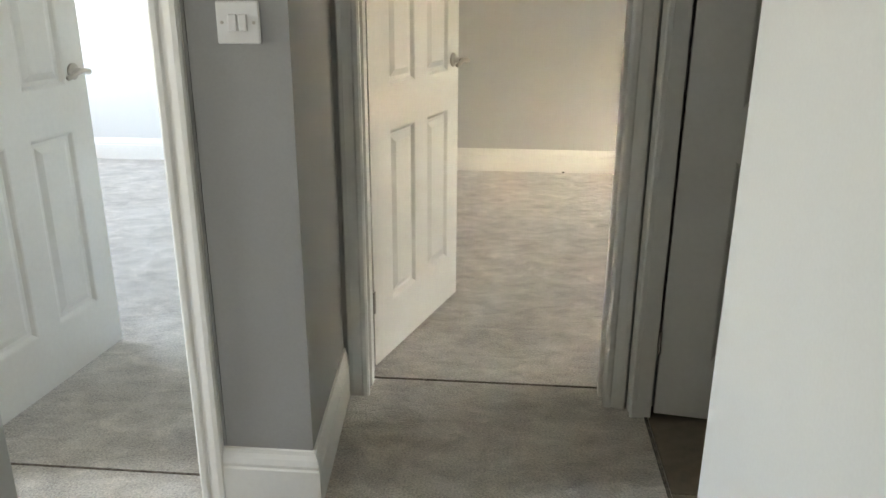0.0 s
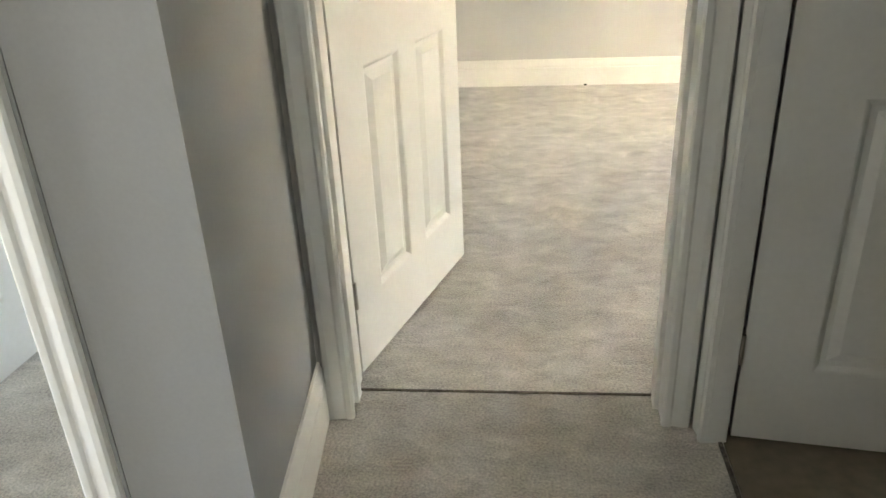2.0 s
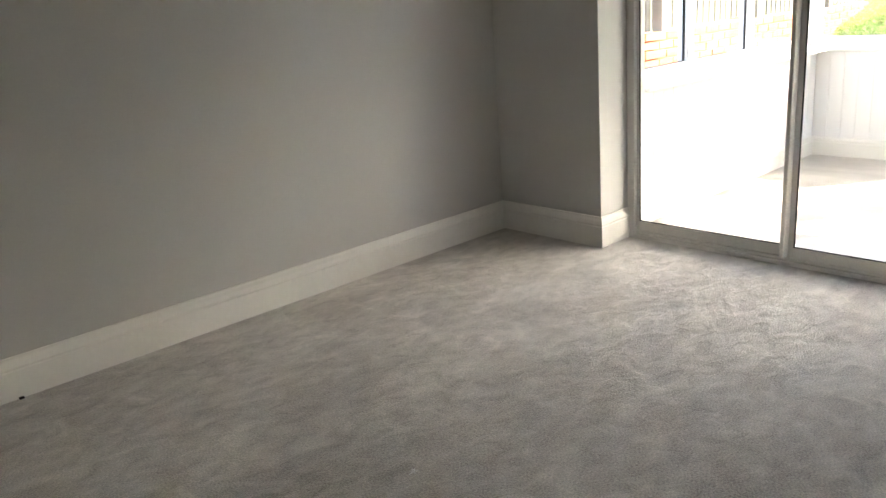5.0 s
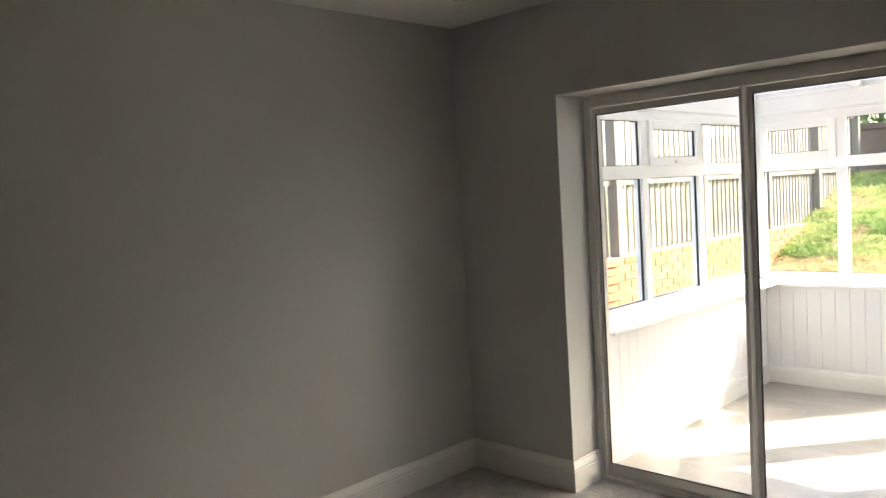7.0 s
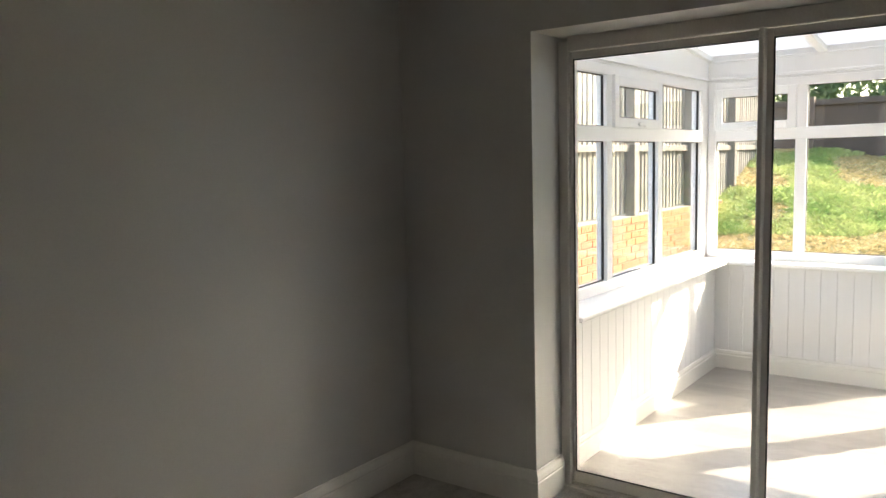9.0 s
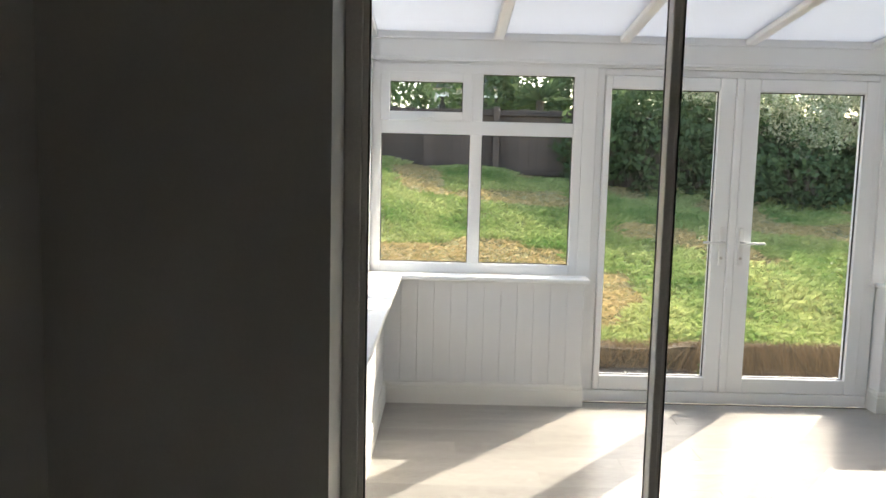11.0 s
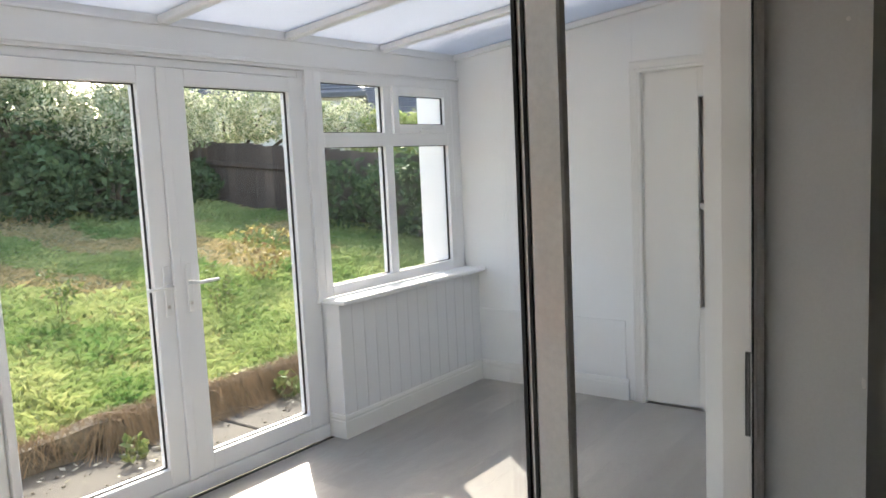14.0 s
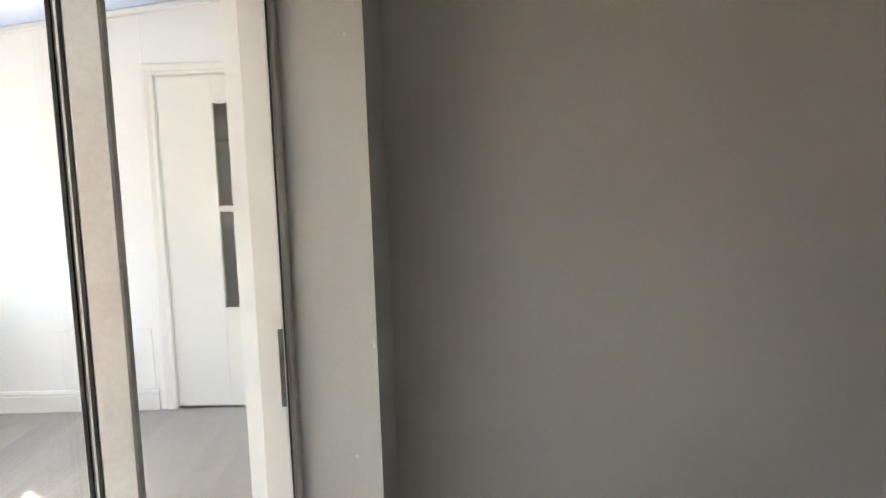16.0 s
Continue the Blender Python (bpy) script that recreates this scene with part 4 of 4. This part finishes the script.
bush("dark green dense hedge bush before the fence", [((12.9, 1.3, 1.7), 0.75), ((13.0, 2.4, 1.8), 0.65), ((12.9, 0.3, 1.9), 0.8), ((13.1, 1.4, 2.4), 0.6), ((12.9, -0.6, 1.7), 0.7), ((13.1, 2.2, 2.3), 0.45), ((12.2, -0.4, 1.35), 0.55), ((12.3, -1.3, 1.4), 0.5), ((12.1, 0.5, 1.4), 0.5), ((12.4, -1.9, 1.3), 0.35)], 16000, 0.055, LEAF, 3)
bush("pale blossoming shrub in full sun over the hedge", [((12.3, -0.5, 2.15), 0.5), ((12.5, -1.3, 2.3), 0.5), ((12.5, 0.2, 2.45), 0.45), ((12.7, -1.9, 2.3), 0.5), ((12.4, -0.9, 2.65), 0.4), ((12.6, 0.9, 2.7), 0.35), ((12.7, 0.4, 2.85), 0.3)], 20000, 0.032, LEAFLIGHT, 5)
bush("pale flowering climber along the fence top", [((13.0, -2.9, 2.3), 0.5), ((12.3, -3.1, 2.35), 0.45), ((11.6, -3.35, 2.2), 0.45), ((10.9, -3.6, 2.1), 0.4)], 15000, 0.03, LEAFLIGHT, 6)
bush("dark ivy-covered hedge along the fence", [((9.6, -3.1, 1.0), 0.62), ((8.6, -3.5, 0.95), 0.68), ((10.4, -2.75, 1.1), 0.5), ((7.6, -3.9, 0.9), 0.7), ((6.8, -4.2, 0.9), 0.7)], 11000, 0.045, LEAF, 8)
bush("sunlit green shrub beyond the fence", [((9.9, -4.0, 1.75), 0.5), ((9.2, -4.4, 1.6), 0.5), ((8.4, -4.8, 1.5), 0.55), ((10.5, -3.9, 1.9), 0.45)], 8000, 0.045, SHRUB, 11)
bush("tall dark tree beyond the far fence", [((16.2, 3.0, 3.1), 0.8), ((16.5, 4.0, 2.8), 0.8), ((16.6, 2.0, 2.9), 0.8), ((16.8, 0.6, 2.9), 0.9), ((16.6, -1.2, 2.9), 0.9)], 8000, 0.08, LEAF, 13, "tree", "tree")
bush("low hedge beyond the far fence", [((15.2, 5.6, 2.5), 0.8), ((15.4, 7.0, 2.4), 0.9), ((15.4, 8.6, 2.4), 0.9)], 6000, 0.08, LEAF, 17)
for x, y, s in ((8.9, 2.0, 2), (8.3, 0.9, 3)):
    bush("thin brown-leaved weed standing in the grass", [((x, y, lawn_z(x, y) + 0.22), 0.12), ((x + 0.05, y + 0.06, lawn_z(x, y) + 0.38), 0.1), ((x - 0.05, y - 0.08, lawn_z(x, y) + 0.30), 0.1)], 140, 0.028, WEED, 20 + s, "weed", "weed")
bush("bushy brown seeding weed standing in the grass", [((8.9, -0.1, lawn_z(8.9, -0.1) + 0.25), 0.2), ((8.95, 0.15, lawn_z(8.9, 0) + 0.42), 0.17), ((8.8, -0.3, lawn_z(8.9, 0) + 0.40), 0.17), ((8.9, -0.05, lawn_z(8.9, 0) + 0.55), 0.12)], 420, 0.03, SEEDING, 24, "weed", "weed")
bush("leafy weeds growing from the path edge", [((6.75, 1.2, -0.02), 0.09), ((6.8, 1.5, 0.0), 0.1), ((6.7, 2.75, -0.03), 0.08)], 240, 0.03, WEED, 31, "weed", "weed")


def fence_run(name, label, p0, p1, z0, z1, mat, board, gap, posts, rails, base=None):
    """A fence with its boards, posts and rails as parts; its boards share one mesh."""
    p0, p1 = Vector((*p0, 0)), Vector((*p1, 0))
    d = p1 - p0
    L, ang = d.length, math.degrees(math.atan2(d.y, d.x))
    f = thing(name, label, "fence")
    n = int(L / (board + gap))
    shape = bmesh.new()
    box((0, -0.009, 0), (board, 0.009, z1 - z0), 0.002, shape)
    first = link("board", shape, mat, f)
    rng = random.Random(n)
    for i in range(min(n, 300)):
        q = first if i == 0 else new("board", first.data)
        q.parent = f
        o = p0 + d * (i * (board + gap) / L)
        g = z0 if base is None else base(o.x, o.y)
        q.matrix_basis = pose(o.x, o.y, g + rng.uniform(-0.012, 0.012), 0, rng.uniform(-0.5, 0.5), ang + rng.uniform(-1.5, 1.5))
    perp = Vector((-d.y, d.x, 0)).normalized()
    for k in range(posts):
        o = p0 + d * (k / (posts - 1)) + perp * -0.06
        g = z0 if base is None else base(o.x, o.y)
        pb = box((-0.05, -0.05, -0.1), (0.05, 0.05, z1 - z0 + 0.04), 0.006)
        q = part("post", pb, mat, f)
        q.matrix_basis = pose(o.x, o.y, g, 0, 0, ang)
    for z in rails:
        o = p0 + perp * -0.035
        g0 = z0 if base is None else base(p0.x, p0.y)
        g1 = z0 if base is None else base(p1.x, p1.y)
        rb = box((0, -0.02, -0.035), (L, 0.02, 0.035), 0.004)
        q = part("rail", rb, mat, f)
        q.matrix_basis = pose(o.x, o.y, g0 + z, 0, -math.degrees(math.atan2(g1 - g0, L)), ang)
    return f


fence_run("wooden_fence", "weathered gapped wooden fence on the brick wall", (4.3, 6.62), (13.0, 6.62), 0.92, 2.65, FENCE, 0.062, 0.045, 6, (0.68, 1.5))
fence_run("brown_fence", "dark brown close-boarded garden fence", (13.4, 8.0), (13.0, -2.2), 0.0, 1.36, DARKFENCE, 0.16, -0.012, 6, (0.4, 1.3), lambda x, y: 0.95)
fence_run("brown_fence", "dark brown close-boarded fence beside the lawn", (12.6, -2.1), (6.2, -4.9), 0.0, 1.5, DARKFENCE, 0.16, -0.012, 5, (0.4, 1.2), lambda x, y: 0.22 + 0.12 * (x - 10.6))

# far houses beyond the fences
def far_house(at, rot, w, d, h, rh, label):
    f = thing("house", label, "house", at=at, rz=rot)
    part("wall", box((-w / 2, -d / 2, -2), (w / 2, d / 2, h)), RENDER, f)
    r = bmesh.new()
    hip = min(w, d) * 0.32
    eaves = [r.verts.new(q) for q in ((-w / 2 - 0.3, -d / 2 - 0.3, h), (w / 2 + 0.3, -d / 2 - 0.3, h), (w / 2 + 0.3, d / 2 + 0.3, h), (-w / 2 - 0.3, d / 2 + 0.3, h))]
    low = [r.verts.new(v.co - Vector((0, 0, 0.16))) for v in eaves]
    ra, rb = r.verts.new((-w / 2 + hip, 0, h + rh)), r.verts.new((w / 2 - hip, 0, h + rh))
    for q in ((eaves[0], eaves[1], rb, ra), (eaves[2], eaves[3], ra, rb), (eaves[1], eaves[2], rb), (eaves[3], eaves[0], ra), low[::-1], *[(low[k], low[(k + 1) % 4], eaves[(k + 1) % 4], eaves[k]) for k in range(4)]):
        r.faces.new(q)
    bmesh.ops.recalc_face_normals(r, faces=r.faces)
    rf = part("roof", r, TILE, f)
    for k in range(1, 12):
        t = k / 12
        e = (w / 2 + 0.3) * (1 - t) + (w / 2 - hip) * t
        for sd_ in (-1, 1):
            y = sd_ * (d / 2 + 0.3) * (1 - t)
            part("tile_course", box((-e, y - 0.03, h + rh * t - 0.01), (e, y + 0.03, h + rh * t + 0.035)), TILE, rf)
    for x in (-w * 0.25, w * 0.25):
        wi = part("window", frame_rect(bmesh.new(), "x", x - 0.6, x + 0.6, h - 1.6, h - 0.4, d / 2, d / 2 + 0.06, 0.08), UPVC, f)
        part("pane", box((x - 0.52, d / 2 + 0.01, h - 1.52), (x + 0.52, d / 2 + 0.03, h - 0.48)), DARK, wi)
    return f


far_house((27.4, -15.2, 0), 41, 9, 6, 4.1, 1.7, "grey-roofed house far beyond the garden fence")
far_house((25.2, -24.2, 0), 41, 10, 6, 3.6, 1.5, "lower slate-roofed house further off")
far_house((34, 3.6, 0), 90, 3.4, 5, 4.6, 0.8, "pale house far beyond the fence")

palm = thing("palm_tree", "spiky dark palm standing beyond the far fence", "palm tree", at=(15.2, 3.0, 0.9))
part("trunk", tube(bmesh.new(), [(0, 0, 0), (0.03, 0, 0.9), (0, 0.02, 1.75)], 0.09, 9, 0.8), BARK, palm)
pr = random.Random(3)
fr = bmesh.new()
for k in range(34):
    a, up, ln = 2.4 * k, pr.uniform(-0.2, 1.2), pr.uniform(0.45, 0.7)
    d = Vector((math.cos(a) * math.cos(up), math.sin(a) * math.cos(up), math.sin(up)))
    w = d.cross(Vector((0, 0, 1))).normalized() * 0.028
    o = Vector((0, 0, 1.72))
    p = [o, o + d * ln * 0.6, o + d * ln + Vector((0, 0, -0.12))]
    q = [fr.verts.new(c) for c in (p[0] - w * 0.4, p[0] + w * 0.4, p[1] + w, p[2], p[1] - w)]
    fr.faces.new(q)
part("crown", fr, LEAF, palm, "spiky leaf fronds")

# ---- pieces of floors and walls, nearest the walk ----
floor_g = setting("floor_garden_room", boxes(((3.34, OS, -0.12), (XO, ON, -0.004)), ((XO, CS, -0.12), (5.80, CN + 0.02, -0.004))), DARK, "pale grey oak-effect plank floor", "floor")
W, L = 0.182, 1.22
pm = bpy.data.meshes.new("plank")
b = box((0.0002, 0.0002, -0.004), (W - 0.0002, L - 0.0002, 0.0), 0.0004)
b.to_mesh(pm)
b.free()
pm.materials.append(PLANK)
rng = random.Random(4)
x = 3.40
row = 0
while x < 5.76:
    y = CS - (0.42 * row % L) - 0.05
    while y < CN:
        y0, y1 = max(y, CS + 0.001), min(y + L, CN + 0.01)
        if y1 - y0 > 0.03:
            q = new("plank", pm)
            q.parent = floor_g
            q.matrix_basis = Matrix.Translation((x, y0, 0)) @ Matrix.Diagonal((1, (y1 - y0) / L, 1, 1))
        y += L
    x += W
    row += 1
q = new("plank", pm)
q.parent = floor_g
q.matrix_basis = Matrix.Translation((3.342, OS + 0.03, 0.001)) @ Matrix.Diagonal((0.31, 1.6, 1, 1))

bmesh_board = box((0.0005, 0, 0), (0.0995, 0.012, 0.625), 0.0018)
bd = bpy.data.meshes.new("board")
bmesh_board.to_mesh(bd)
bmesh_board.free()
bd.materials.append(BOARD)
low_n, low_e = bpy.data.objects["wall_low_north"], bpy.data.objects["wall_low_east"]


def boarding(parent, p, direction, length, rot):
    n = max(1, round(length / 0.1))
    for i in range(n):
        q = new("board", bd)
        q.parent = parent
        o = Vector(p) + Vector(direction) * (i * length / n)
        q.matrix_basis = pose(*o, 0, 0, rot) @ Matrix.Diagonal((length / n / 0.1, 1, 1, 1))


boarding(low_n, (XO + 0.02, CN, 0.128), (1, 0, 0), CE - XO - 0.02, 0)
boarding(low_e, (CE, CN, 0.128), (0, -1, 0), CN - 3.87, -90)
boarding(low_e, (CE, 2.075, 0.128), (0, -1, 0), 2.075 - CS, -90)
boarding(low_e, (CE, 3.87, 0.128), (1, 0, 0), WX - CE, 0)
boarding(low_e, (WX, 2.075, 0.128), (-1, 0, 0), WX - CE, 180)

brick_wall = setting("wall_brick", box((4.3, 6.512, -0.2), (13.0, 6.70, 0.905)), MORTAR, "orange brick retaining wall under the fence", "brick wall")
bb = bpy.data.meshes.new("brick")
b = box((0.005, -0.012, 0.005), (0.220, 0.02, 0.070), 0.003)
b.to_mesh(bb)
b.free()
bb.materials.append(BRICK)
count = 0
for r in range(14):
    for i in range(25):
        if count >= 300:
            break
        q = new("brick", bb)
        q.parent = brick_wall
        q.matrix_basis = pose(5.6 + i * 0.225 + (0.1125 if r % 2 else 0), 6.512 + rng.uniform(-0.002, 0.002), 0.83 - r * 0.075)
        count += 1
rest = bmesh.new()
for r in range(14):
    for i in range(34):
        x = 5.6 + (i - 5) * 0.225 + (0.1125 if r % 2 else 0)
        n_index = r * 25 + (i - 5)
        if 0 <= i - 5 < 25 and n_index < 300:
            continue
        if x > 12.7:
            continue
        vs = bmesh.ops.create_cube(rest, size=1)["verts"]
        for v in vs:
            v.co = Vector((x + 0.1125 + v.co.x * 0.215, 6.508 + v.co.y * 0.03, 0.8675 - r * 0.075 + v.co.z * 0.065))
tagged(part("brickwork", rest, BRICK, brick_wall), kind="stuff")
pier = thing("brick_pier", "square orange brick pier at the end of the wall", "brick pier", at=(5.5, 6.38, 0))
for r in range(15):
    for k in range(2):
        q = new("brick", bb)
        q.parent = pier
        q.matrix_basis = pose(-0.2 + k * 0.225, 0 + (0.02 if r % 2 else 0), -0.2 + r * 0.075)
    part("course", box((-0.2, 0.012, -0.2 + r * 0.075), (0.25, 0.14, -0.2 + r * 0.075 + 0.068), 0.003), BRICK, pier)
